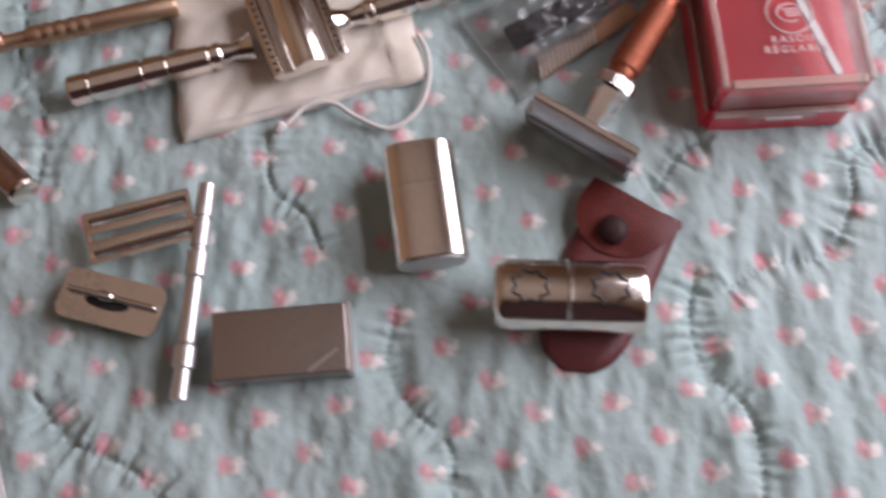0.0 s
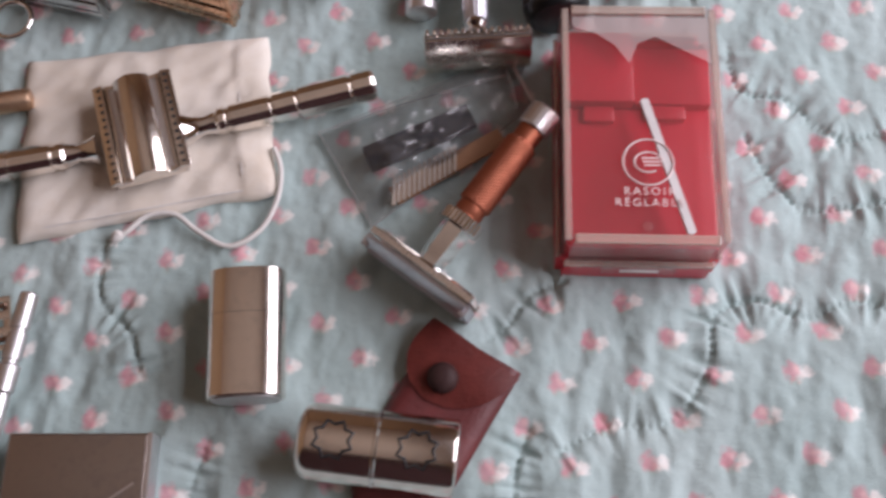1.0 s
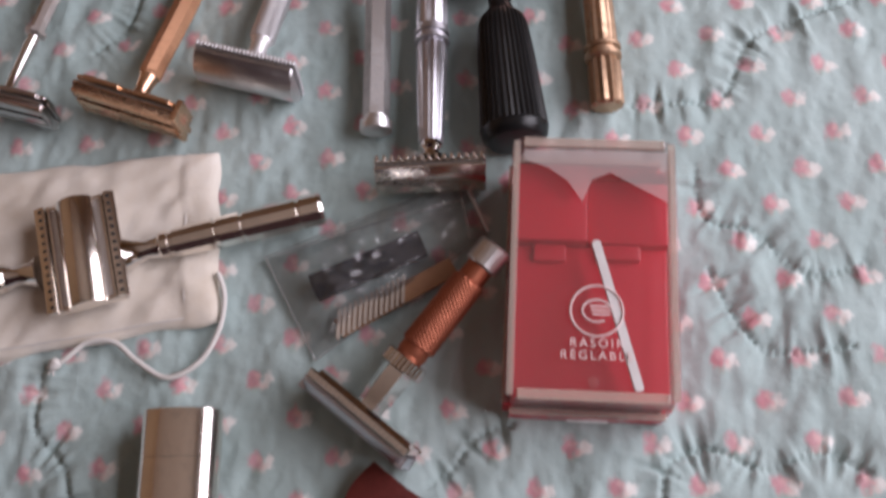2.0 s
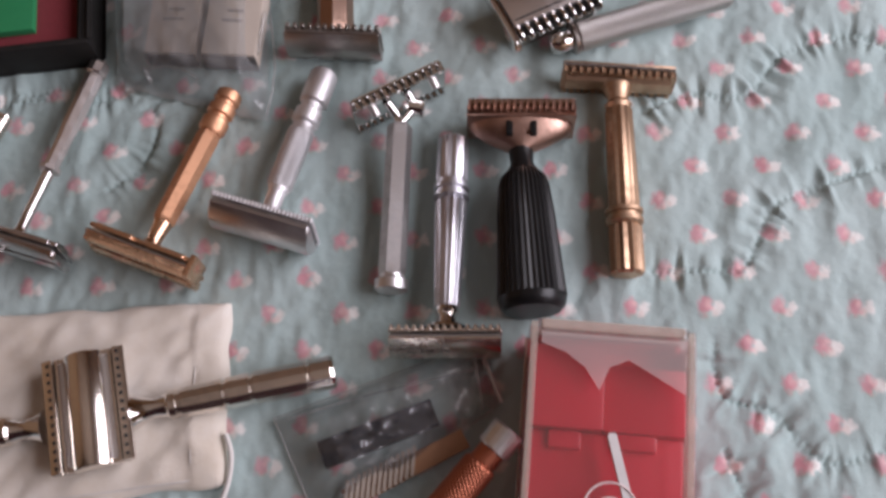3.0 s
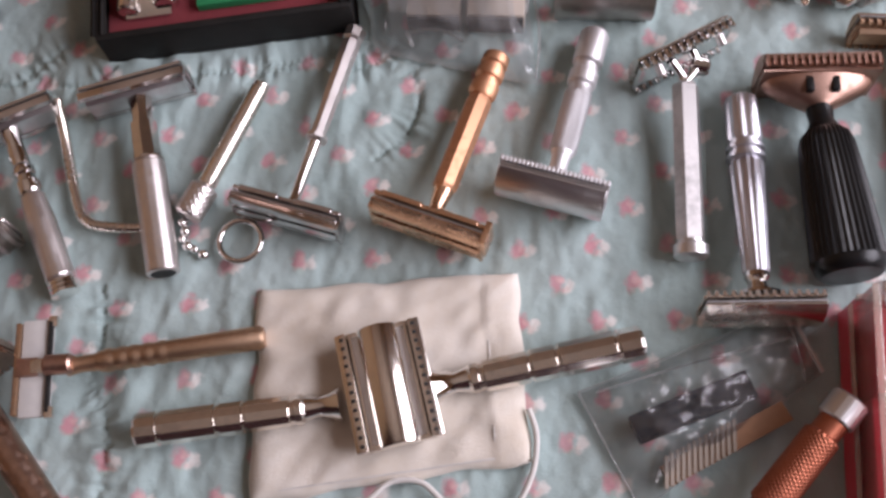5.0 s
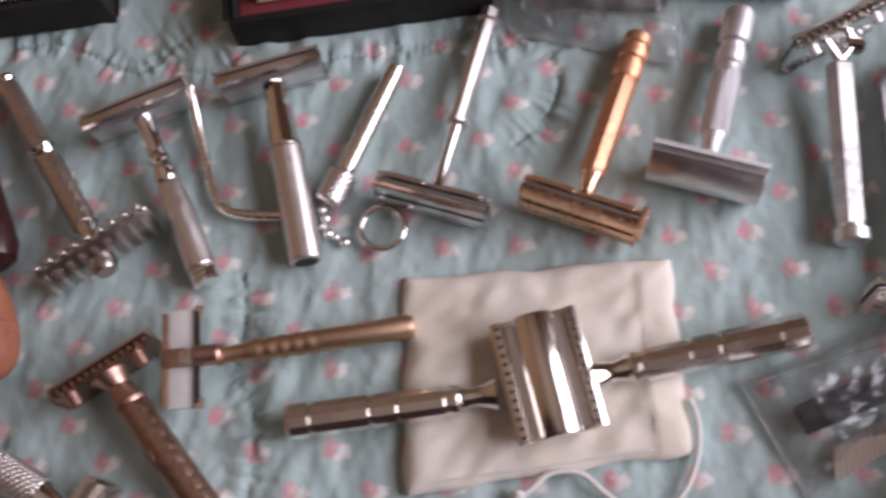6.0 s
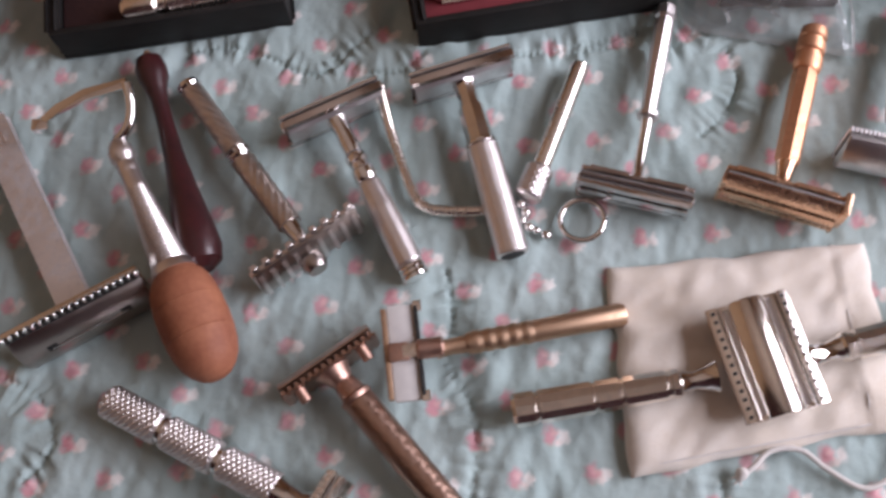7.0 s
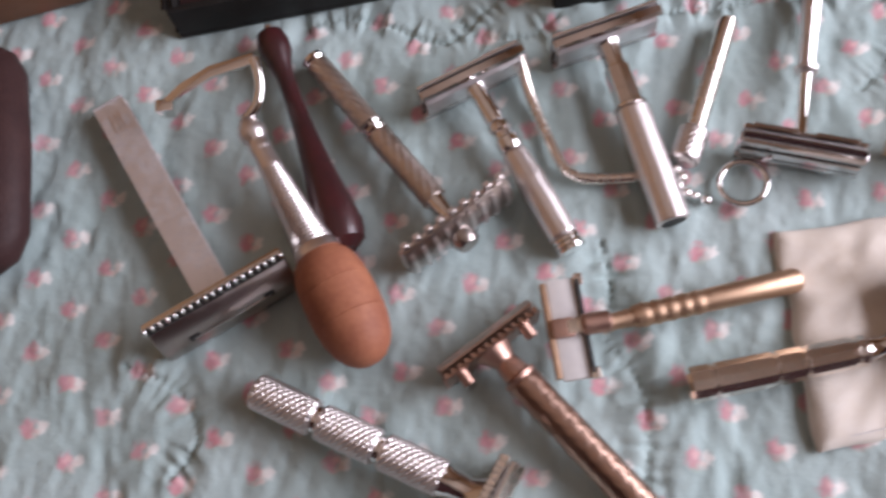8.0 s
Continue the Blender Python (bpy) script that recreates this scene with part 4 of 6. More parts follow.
def orange_razor():
    e1, e2, tip = V((0.0335, 0.1539, 0.0210)), V((0.0663, 0.1327, 0.0210)), V((0.0873, 0.2012, 0.0210))
    ob = thing("safety_razor", tip, "chrome safety razor with a knurled orange metal handle", "razor", RAZORS)
    c, n = tee_head(ob, e1, e2, tip, PEWTER, CHROME, sag=0.0036, scallop=22, doors=True)
    q = lambda s: V(c).lerp(V(tip), s)
    part("neck", lathe(q(0.0), q(0.24), [(0, 0.0046), (0.2, 0.0046), (0.3, 0.0052), (1, 0.0054)], 6), CHROME, ob, "six-sided chrome neck", 20)
    part("dial", lathe(q(0.23), q(0.31), [(0, 0.0058), (0.1, 0.0074), (0.9, 0.0074), (1, 0.0058)], 72, 24, 0.06), CHROME, ob, "chrome adjusting dial")
    part("collar", lathe(q(0.31), q(0.38), [(0, 0.0044), (0.3, 0.0050), (1, 0.0048)]), ORANGE, ob)
    part("handle", lathe(q(0.37), q(0.79), [(0, 0.0050)] + [(0.03 + 0.94 * i / 150, 0.0058 - 0.0002 * i / 150) for i in range(151)] + [(1, 0.0048)], 108, knurl=(18, 130, 0.07)), ORANGE, ob, "knurled orange handle", 80)
    part("upper_collar", lathe(q(0.78), q(0.88), [(0, 0.0045), (1, 0.0045)], 24), ORANGE, ob)
    part("end_knob", lathe(q(0.87), q(1.0), [(0, 0.0052), (0.06, 0.0057), (0.92, 0.0057), (1, 0.0050)], 48, 30, 0.04), SATIN, ob, "silver ribbed end knob")


def upper_razor():
    e1, e2, tip = V((-0.0132, 0.3339, 0.0180)), V((0.0223, 0.3370, 0.0180)), V((-0.0123, 0.4218, 0.0060))
    ob = thing("safety_razor", tip, "dark chrome comb razor with a square brown handle", "razor", RAZORS)
    c, n = tee_head(ob, e1, e2, tip, STEEL, STEEL, teeth=13, sag=0.0025)
    q = lambda s: V(c).lerp(V(tip), s)
    part("handle", lathe(q(0.0), q(1.0), [(0, 0.0062), (0.03, 0.0070), (0.97, 0.0065), (1, 0.006)], 8), BRONZE, ob, "", 20)


def twin_razor():
    """One broad head lying cap up, with a handle to either side."""
    a, b = V((-0.1271, 0.1650, 0.0060)), V((0.0277, 0.2140, 0.0075))
    ja, jb = V((-0.0647, 0.1817, 0.0070)), V((-0.0343, 0.1914, 0.0080))
    c = V((-0.0491, 0.1890, 0.0100))
    ob = thing("double_safety_razor", c, "shiny nickel razor with two handles on one broad head", "razor", RAZORS)
    l = (V((-0.0401, 0.1740, 0.0100)) - V((-0.0533, 0.2075, 0.0100))).normalized()
    n = V(0, 0, 1)
    w = n.cross(l)
    w = w if w.x > 0 else -w
    half = 0.0190
    part("base_plate", block(c - n * 0.001, l * (half * 0.97), w * 0.0120, n * 0.0016, 0.0005), POLISH, ob)
    dome = [(0.0, -0.0062), (0.0, 0.0062), (0.0026, 0.0062)]
    for k in range(9):
        p = 0.0060 * (1 - 2 * k / 8)
        dome.append((0.0030 + 0.0028 * (1 - (p / 0.0060) ** 2), p))
    dome.append((0.0026, -0.0062))
    part("cap", prism(dome, c + n * 0.0008, n, w, l, half * 1.0, taper=0.05), MIRROR_NICKEL, ob, "domed nickel cap")
    part("blade", block(c + n * 0.0012, l * (half * 0.99), w * 0.0092, n * 0.0002, 0), SATIN, ob, "thin steel blade")
    for s, wide in ((-0.0114, 0.0019), (0.0118, 0.0019)):
        side = 1 if s > 0 else -1
        up = (n + w * (0.22 * side)).normalized()
        across = up.cross(l)
        part("safety_bar", block(c + w * s + n * 0.0024, l * half, across * wide, up * 0.0012, 0.0005), MIRROR_NICKEL, ob)
        for k in range(13):
            p = c + w * (s - side * 0.0001) + n * 0.0036 + l * (half * (-0.90 + 0.15 * k))
            part("drain_hole", block(p, l * 0.0006, across * 0.0007, up * 0.00022, 0.0002, None, 1), DARK, ob)
        part("bar_lip", block(c + w * (s - side * 0.0027) + n * 0.0020, l * (half * 0.99), w * 0.0005, n * 0.0009, 0.0003), MIRROR_NICKEL, ob)
    for s in (-1, 1):
        part("end_lug", block(c + l * (s * half * 0.96) + n * 0.0006, l * 0.0008, w * 0.0115, n * 0.0016, 0.0004), MIRROR_NICKEL, ob)
    for end, j in ((a, ja), (b, jb)):
        q = lambda s: j.lerp(end, s)
        part("neck", lathe(q(-0.02), q(0.16), [(0, 0.0060), (0.25, 0.0044), (0.6, 0.0031), (1, 0.0042)]), CHROME, ob)
        part("handle", lathe(q(0.15), q(1.0), [(0, 0.0040), (0.02, 0.0049), (0.06, 0.0049), (0.065, 0.0044), (0.09, 0.0044), (0.095, 0.0050), (0.34, 0.0052), (0.345, 0.0046), (0.36, 0.0046), (0.365, 0.0053), (0.50, 0.0054), (0.505, 0.0048), (0.52, 0.0048), (0.525, 0.0055), (0.84, 0.0056), (0.845, 0.0050), (0.86, 0.0050), (0.865, 0.0057), (0.98, 0.0057), (1, 0.0050)], 12), MIRROR_NICKEL, ob, "faceted nickel handle", 24)


for build in (steel_razor, gold_razor, pin_razor, hinged_razor, slim_knurled_razor, twisted_razor, hexagonal_razor, open_comb_razor, black_razor,
              brass_razor, bronze_razor, knurled_razor, bar_razor, cream_plate_razor, orange_razor, upper_razor, twin_razor):
    build()


# ---- other tools ----
def egg_tool():
    end, foot, tail = V((-0.2730, 0.2440, 0.0140)), V((-0.2429, 0.1982, 0.0135)), V((-0.2223, 0.1647, 0.0125))
    ob = thing("yoke_razor", foot, "nickel razor with a curved yoke and an egg-shaped wooden grip", "razor", RAZORS)
    prof = [(0, 0.0026), (0.03, 0.0036), (0.08, 0.0047), (0.13, 0.0046), (0.16, 0.0036), (0.18, 0.0034), (0.20, 0.0038)]
    for k in range(30):
        s = 0.24 + 0.0235 * k
        r = 0.0036 + 0.0040 * ((s - 0.24) / 0.76) ** 1.3
        prof += [(s, r), (s + 0.012, r * 0.955)]
    part("handle", lathe(end, foot, prof + [(0.95, 0.0074), (1, 0.0078)], 24), WORN, ob, "tapering ridged metal handle")
    egg = [(-0.03, 0.0070), (0.0, 0.0080), (0.05, 0.0098), (0.12, 0.0112), (0.22, 0.0121), (0.30, 0.01245), (0.305, 0.0122), (0.31, 0.0125), (0.45, 0.0127), (0.60, 0.0125), (0.605, 0.0122), (0.61, 0.0124), (0.72, 0.0117), (0.83, 0.0102), (0.91, 0.0081), (0.965, 0.0056), (0.99, 0.0034)]
    part("grip", lathe(foot, tail, [(k, r * 0.94) for k, r in egg] + [(1.0, 0.0012)], 32), TERRA, ob, "egg-shaped orange-brown wooden grip")
    j = V((-0.2714, 0.2640, 0.0200))
    part("stem", pipe([end, V((-0.2693, 0.2492, 0.0160)), V((-0.2688, 0.2559, 0.0180)), j], 0.0019, 12), CHROME, ob, "bent chrome stem")
    yoke = bmesh.new()
    line = [V((-0.3033, 0.2472, 0.0140)), V((-0.2958, 0.2532, 0.0170)), V((-0.2859, 0.2589, 0.0190)), j]
    stations = []
    for k, p in enumerate(line):
        d = (line[min(k + 1, 3)] - line[max(k - 1, 0)]).normalized()
        stations.append((p, d.cross(V(0, 0, 1)).normalized(), (0.0014, 0.0018, 0.0022, 0.0020)[k]))
    rings = [[yoke.verts.new(p + s * (r * a) + V(0, 0, b)) for a, b in ((-1, -0.0006), (1, -0.0006), (1, 0.0006), (0, 0.0011), (-1, 0.0006))] for p, s, r in stations]
    for r1, r2 in zip(rings, rings[1:]):
        for i in range(5):
            yoke.faces.new((r1[i], r1[(i + 1) % 5], r2[(i + 1) % 5], r2[i]))
    yoke.faces.new(rings[0][::-1])
    yoke.faces.new(rings[-1])
    part("yoke", yoke, CHROME, ob, "curved chrome yoke", 60)
    part("jaw", block(V((-0.3014, 0.2478, 0.0130)), V(0.0030, 0.0005, 0), V(-0.0004, 0.0022, 0), V(0, 0, 0.0030), 0.0006), CHROME, ob)


def wooden_handle():
    top, foot = V((-0.2721, 0.2820, 0.0062)), V((-0.2350, 0.2020, 0.0085))
    # a loose turned wooden handle, shaped like a slim club
    ob = thing("turned_wood_handle", foot, "dark red lacquered turned wooden club-shaped handle", "wooden tool")
    part("body", lathe(top, foot, [(0, 0.0030), (0.015, 0.0048), (0.06, 0.0058), (0.11, 0.0056), (0.16, 0.0040), (0.22, 0.0031), (0.34, 0.0031), (0.50, 0.0039), (0.66, 0.0054), (0.82, 0.0074), (0.91, 0.0082), (0.97, 0.0070), (1, 0.0036)], 28), DARKWOOD, ob)
    d = (top - foot).normalized()
    part("tip", rod(top - d * 0.0005, top + d * 0.0028, 0.0012, 10), BRASS, ob, "small brass tip")


def bent_bar():
    p = [V((-0.1839, 0.2757, 0.0100)), V((-0.1792, 0.2616, 0.0040)), V((-0.1689, 0.2395, 0.0030)), V((-0.1634, 0.2334, 0.0030)), V((-0.1557, 0.2324, 0.0030)), V((-0.1428, 0.2335, 0.0030))]
    solid("bent_rod", pipe(p, 0.0020, 14, 8, ends=0.8), NICKEL, "thin nickel rod bent into an elbow", "metal rod", sharp=60)


def chain_tube():
    top, mid, foot = V((-0.1133, 0.2922, 0.0042)), V((-0.1244, 0.2508, 0.0050)), V((-0.1284, 0.2385, 0.0052))
    ob = thing("keyring_tube", mid, "slim nickel tube with a knurled cap, bead chain and ring", "keyring")
    part("tube", lathe(mid, top, [(0, 0.0030), (0.02, 0.0033), (0.96, 0.0033), (0.97, 0.0029), (1, 0.0029)], 24), NICKEL, ob)
    part("cap", lathe(foot, mid, [(0, 0.0040)] + [(0.08 + 0.84 * i / 24, 0.0051) for i in range(25)] + [(1, 0.0038)], 80, knurl=(12, 34, 0.09)), WORN, ob, "knurled cap", 80)
    for p, r in (((-0.1302, 0.2371, 0.0030), 0.0019), ((-0.1284, 0.2341, 0.0030), 0.0020), ((-0.1293, 0.2315, 0.0020), 0.0017), ((-0.1268, 0.2292, 0.0020), 0.0021), ((-0.1240, 0.2284, 0.0020), 0.0016), ((-0.1206, 0.2269, 0.0020), 0.0020)):
        b = bmesh.new()
        bmesh.ops.create_uvsphere(b, u_segments=12, v_segments=8, radius=r)
        bmesh.ops.translate(b, verts=b.verts, vec=V(p))
        part("bead", b, CHROME, ob)
    c = V((-0.1088, 0.2333, 0.0025))
    ring = [c + V(0.0075 * math.cos(a), 0.0072 * math.sin(a), 0.0008 * math.sin(a + 1)) for a in (2 * math.pi * k / 16 for k in range(17))]
    part("split_ring", pipe(ring, 0.0011, 10, 3), CHROME, ob, "chrome split ring", 60)


def loose_handle():
    """A razor handle with a ball joint, lying beside its open head."""
    a, b = V((0.0867, 0.3480, 0.0065)), V((0.1476, 0.3774, 0.0065))
    ob = thing("safety_razor", a, "silver knurled razor folded beside its chrome open comb head", "razor", RAZORS)
    part("handle", lathe(a.lerp(b, 0.10), b, [(0, 0.0044), (0.02, 0.0058), (0.97, 0.0054), (1, 0.0044)], 28), KNURL_FINE, ob)
    part("collar", lathe(a.lerp(b, 0.075), a.lerp(b, 0.105), [(0, 0.0050), (0.3, 0.0060), (0.8, 0.0060), (1, 0.005)]), STEEL, ob)
    part("ball", lathe(a.lerp(b, -0.05), a.lerp(b, 0.08), [(0, 0.0020), (0.15, 0.0036), (0.4, 0.0043), (0.7, 0.0038), (1, 0.0036)]), CHROME, ob)
    e1, e2 = V((0.0716, 0.3442, 0.0120)), V((0.1009, 0.3639, 0.0120))
    l = (e2 - e1).normalized()
    w = V(-l.y, l.x, 0)
    half = (e2 - e1).length / 2
    c = (e1 + e2) / 2 + w * 0.010
    part("comb", comb_bar(c - V(0, 0, 0.001), V(0, 0, 1), w, l, half, 0.0115, 9, depth=0.0034, thick=0.0016, off=0.0), CHROME, ob)
    up = V(0, 0, 1)
    part("cap", block(c + up * 0.0022 + w * 0.0018, l * (half * 0.96), w * 0.0086, up * 0.0012, 0.0007), WORN, ob, "flat worn nickel cap")
    part("cap_line", block(c + up * 0.0034 - w * 0.0045, l * (half * 0.90), w * 0.0003, up * 0.0002, 0), DARK, ob)
    part("cap_hole", lathe(c + up * 0.0030 + w * 0.003, c + up * 0.0037 + w * 0.003, [(0, 0.0022), (1, 0.0020)], 16), DARK, ob)
    part("blade_gap", block(c + up * 0.0012 - w * 0.0088, l * (half * 0.94), w * 0.0022, up * 0.0004, 0), DARK, ob)
    for k in range(10):
        p = c + l * (half * (-0.90 + 0.20 * k)) + up * 0.0020
        part("tooth", pipe([p - w * 0.0070, p - w * 0.0100 + up * 0.0004, p - w * 0.0122 - up * 0.0012], 0.0008, 8, 3), CHROME, ob)
    for s in (-1, 1):
        part("corner_ball", lathe(c - l * (half + 0.0012) + w * (s * 0.0125), c - l * (half + 0.0012) + w * (s * 0.0150), [(0, 0.0010), (0.3, 0.0017), (0.7, 0.0017), (1, 0.0008)], 12), CHROME, ob)
    part("end_bar", block(c - l * (half + 0.0012), l * 0.0012, w * 0.0125, V(0, 0, 0.0030), 0.0006), CHROME, ob)
    part("under_plate", block(c - V(0, 0, 0.0055), l * (half * 0.9), w * 0.009, V(0, 0, 0.0040), 0.001), STEEL, ob)


# ---- cases, bags and pouches ----
def open_case(name, label, front_l, front_r, depth, height, group):
    """An open black case: four walls, a base and a lining."""
    a, b = V(front_l), V(front_r)
    a.z = b.z = 0
    x = (b - a).normalized()
    y = V(-x.y, x.x, 0)
    z = V(0, 0, 1)
    wide = (b - a).length
    c = (a + b) / 2 + y * (depth / 2)
    ob = thing(name, c, label, "case", group)
    t = 0.0030
    part("base", block(c + z * (t / 2), x * (wide / 2), y * (depth / 2), z * (t / 2), 0.0005), CASE, ob)
    for s in (-1, 1):
        part("side", block(c + y * (s * (depth / 2 - t / 2)) + z * (height / 2 + 0.001), x * (wide / 2), y * (t / 2), z * (height / 2 - 0.001), 0.0013), CASE, ob)
        part("end", block(c + x * (s * (wide / 2 - t / 2)) + z * (height / 2 + 0.001), y * (depth / 2 - t), x * (t / 2), z * (height / 2 - 0.001), 0.0013), CASE, ob)
    return ob, c, x, y, z, wide


def large_case():
    fl, fr = (-0.1727, 0.2963, 0.0000), (-0.0838, 0.3200, 0.0000)
    ob, c, x, y, z, wide = open_case("razor_case", "open black case lined in red with a green card", fl, fr, 0.062, 0.017, "open razor cases")
    part("lining", block(c + z * 0.0080, x * (wide / 2 - 0.0034), y * 0.0275, z * 0.0045, 0.001), REDCLOTH, ob, "dark red felt lining")
    card = block(c + z * 0.0146 + x * 0.008 - y * 0.002, x * 0.0170, y * 0.0200, z * 0.0018, 0.0004)
    solid("card", card, GREEN, "bright green card packet lying in the open case", "card")
    rz = thing("safety_razor", c - x * 0.030, "small chrome razor parts lying in the black case", "razor", RAZORS)
    part("head", prism(arc_section(0.010, 0.003), c - x * 0.027 - y * 0.012 + z * 0.0135, z, y, x, 0.0085, taper=0.08), CHROME, rz)
    part("handle", rod(c - x * 0.034 - y * 0.021 + z * 0.0165, c - x * 0.032 + y * 0.024 + z * 0.0165, 0.0038, 18), NICKEL, rz)
    part("knob", rod(c - x * 0.020 - y * 0.020 + z * 0.0165, c - x * 0.020 - y * 0.012 + z * 0.0165, 0.0046, 18), CHROME, rz)


def small_case():
    fl, fr = (-0.3061, 0.2819, 0.0000), (-0.2215, 0.3028, 0.0000)
    ob, c, x, y, z, wide = open_case("razor_case", "open black case holding a nickel razor set", fl, fr, 0.055, 0.017, "open razor cases")
    part("lining", block(c + z * 0.0070, x * (wide / 2 - 0.0034), y * 0.024, z * 0.0040, 0.001), DARKLEATHER, ob, "dark lining")
    rz = thing("safety_razor", c, "nickel razor lying in the open black case", "razor", RAZORS)
    part("handle", lathe(c - x * 0.016 - y * 0.0205 + z * 0.0158, c + x * 0.024 - y * 0.0185 + z * 0.0158, [(0, 0.0034), (0.05, 0.0046), (0.3, 0.0046), (0.33, 0.0036), (0.4, 0.0036), (0.43, 0.0046), (0.95, 0.0046), (1, 0.0036)]), NICKEL, rz)
    part("head", prism(arc_section(0.011, 0.003), c - x * 0.006 + y * 0.002 + z * 0.0125, z, y, x, 0.019, taper=0.05), WORN, rz)
    card = block(c + x * 0.004 + y * 0.016 + z * 0.0125, x * 0.020, y * 0.008, z * 0.0012, 0.0003)
    solid("paper_slip", card, PAPER, "cream paper slip lying in the black case", "paper")


def blade_packets():
    bag = thing("blade_bag", (-0.0513, 0.3384, 0.0000), "clear plastic bag round two paper blade packets", "plastic bag")
    for p1, p2, up in (((-0.0650, 0.3213, 0.0120), (-0.0452, 0.3234, 0.0120), 0.030), ((-0.0435, 0.3230, 0.0130), (-0.0224, 0.3246, 0.0130), 0.030)):
        a, b = V(p1), V(p2)
        x = (b - a).normalized()
        y = V(-x.y, x.x, 0)
        c = (a + b) / 2 + y * (up / 2) - V(0, 0, a.z / 2 - 0.0015)
        h = a.z / 2 - 0.0015
        pk = thing("blade_packet", c, "cream paper packet of razor blades inside a plastic bag", "blade packet", "blade packets")
        part("body", block(c, x * ((b - a).length / 2 - 0.0004), y * (up / 2), V(0, 0, h), 0.0008), PAPER, pk)
        ink = bmesh.new()
        for k, (u, v, wd) in enumerate(((-0.1, 0.30, 0.5), (0.05, 0.12, 0.34), (-0.05, -0.02, 0.42))):
            block(c + x * (u * 0.008) + y * (v * up) + V(0, 0, h + 0.0001), x * (0.009 * wd), y * 0.0006, V(0, 0, 0.0001), 0, ink)
        part("print", ink, INK, pk, "faded print too small to read")
        # dark strip on the packet end, standing in for the shadow there
        part("shade_band", block(c - y * (up / 2 + 0.0004) - V(0, 0, 0.0006), x * ((b - a).length / 2 - 0.0006), y * 0.0005, V(0, 0, h * 0.90), 0.0002), DIM, pk, "dark strip standing in for shadow at the end")
    film = bmesh.new()
    grid_sheet(film, V((-0.0758, 0.3112, 0.0030)), V((-0.0152, 0.3037, 0.0030)), V((-0.0361, 0.3963, 0.0030)), V((-0.0979, 0.3888, 0.0030)), 60, 64,
               lambda u, v: 0.0155 * min(1, max(0, min(u, 1 - u) - 0.03) / 0.10) * min(1, max(0, v - 0.03) / 0.09) + 0.0011 * noise.noise(V(u * 9 + v * 3, v * 8, 2)) + 0.0003 * noise.noise(V(u * 21, v * 17 - u * 6, 4)) + 0.0016)
    part("film", film, BAGFILM, bag, "crumpled clear plastic film", 80)
    for line in ((V((-0.0645, 0.3169, 0.0090)), V((-0.0622, 0.3135, 0.0080)), V((-0.0612, 0.3123, 0.0060))), (V((-0.0638, 0.3154, 0.0085)), V((-0.0566, 0.3177, 0.0095)), V((-0.0492, 0.3175, 0.0090)), V((-0.0434, 0.3155, 0.0070))), (V((-0.0227, 0.3437, 0.0130)), V((-0.0225, 0.3346, 0.0120)), V((-0.0227, 0.3266, 0.0100)))):
        part("crease", pipe(list(line), 0.0007, 6, 4, None, 0.3), FOLD, bag, "", 80)
    part("side_weld", pipe([V((-0.0165, 0.3062, 0.0022)), V((-0.0175, 0.3260, 0.0030)), V((-0.0259, 0.3550, 0.0030)), V((-0.0356, 0.3936, 0.0030))], 0.0005, 6, 6), FOLD, bag, "welded edge of the bag", 80)


def grid_sheet(bm, a, b, c, d, nu, nv, height, thick=0.0):
    """A sheet between four corners (a to b near, d to c far), lifted by height(u, v)."""
    rows = []
    for j in range(nv + 1):
        v = j / nv
        row = []
        for i in range(nu + 1):
            u = i / nu
            p = a.lerp(b, u).lerp(d.lerp(c, u), v)
            row.append(bm.verts.new(V(p.x, p.y, height(u, v))))
        rows.append(row)
    for r1, r2 in zip(rows, rows[1:]):
        for i in range(nu):
            bm.faces.new((r1[i], r1[i + 1], r2[i + 1], r2[i]))
    if thick:
        bmesh.ops.solidify(bm, geom=bm.faces[:], thickness=thick)
    return bm


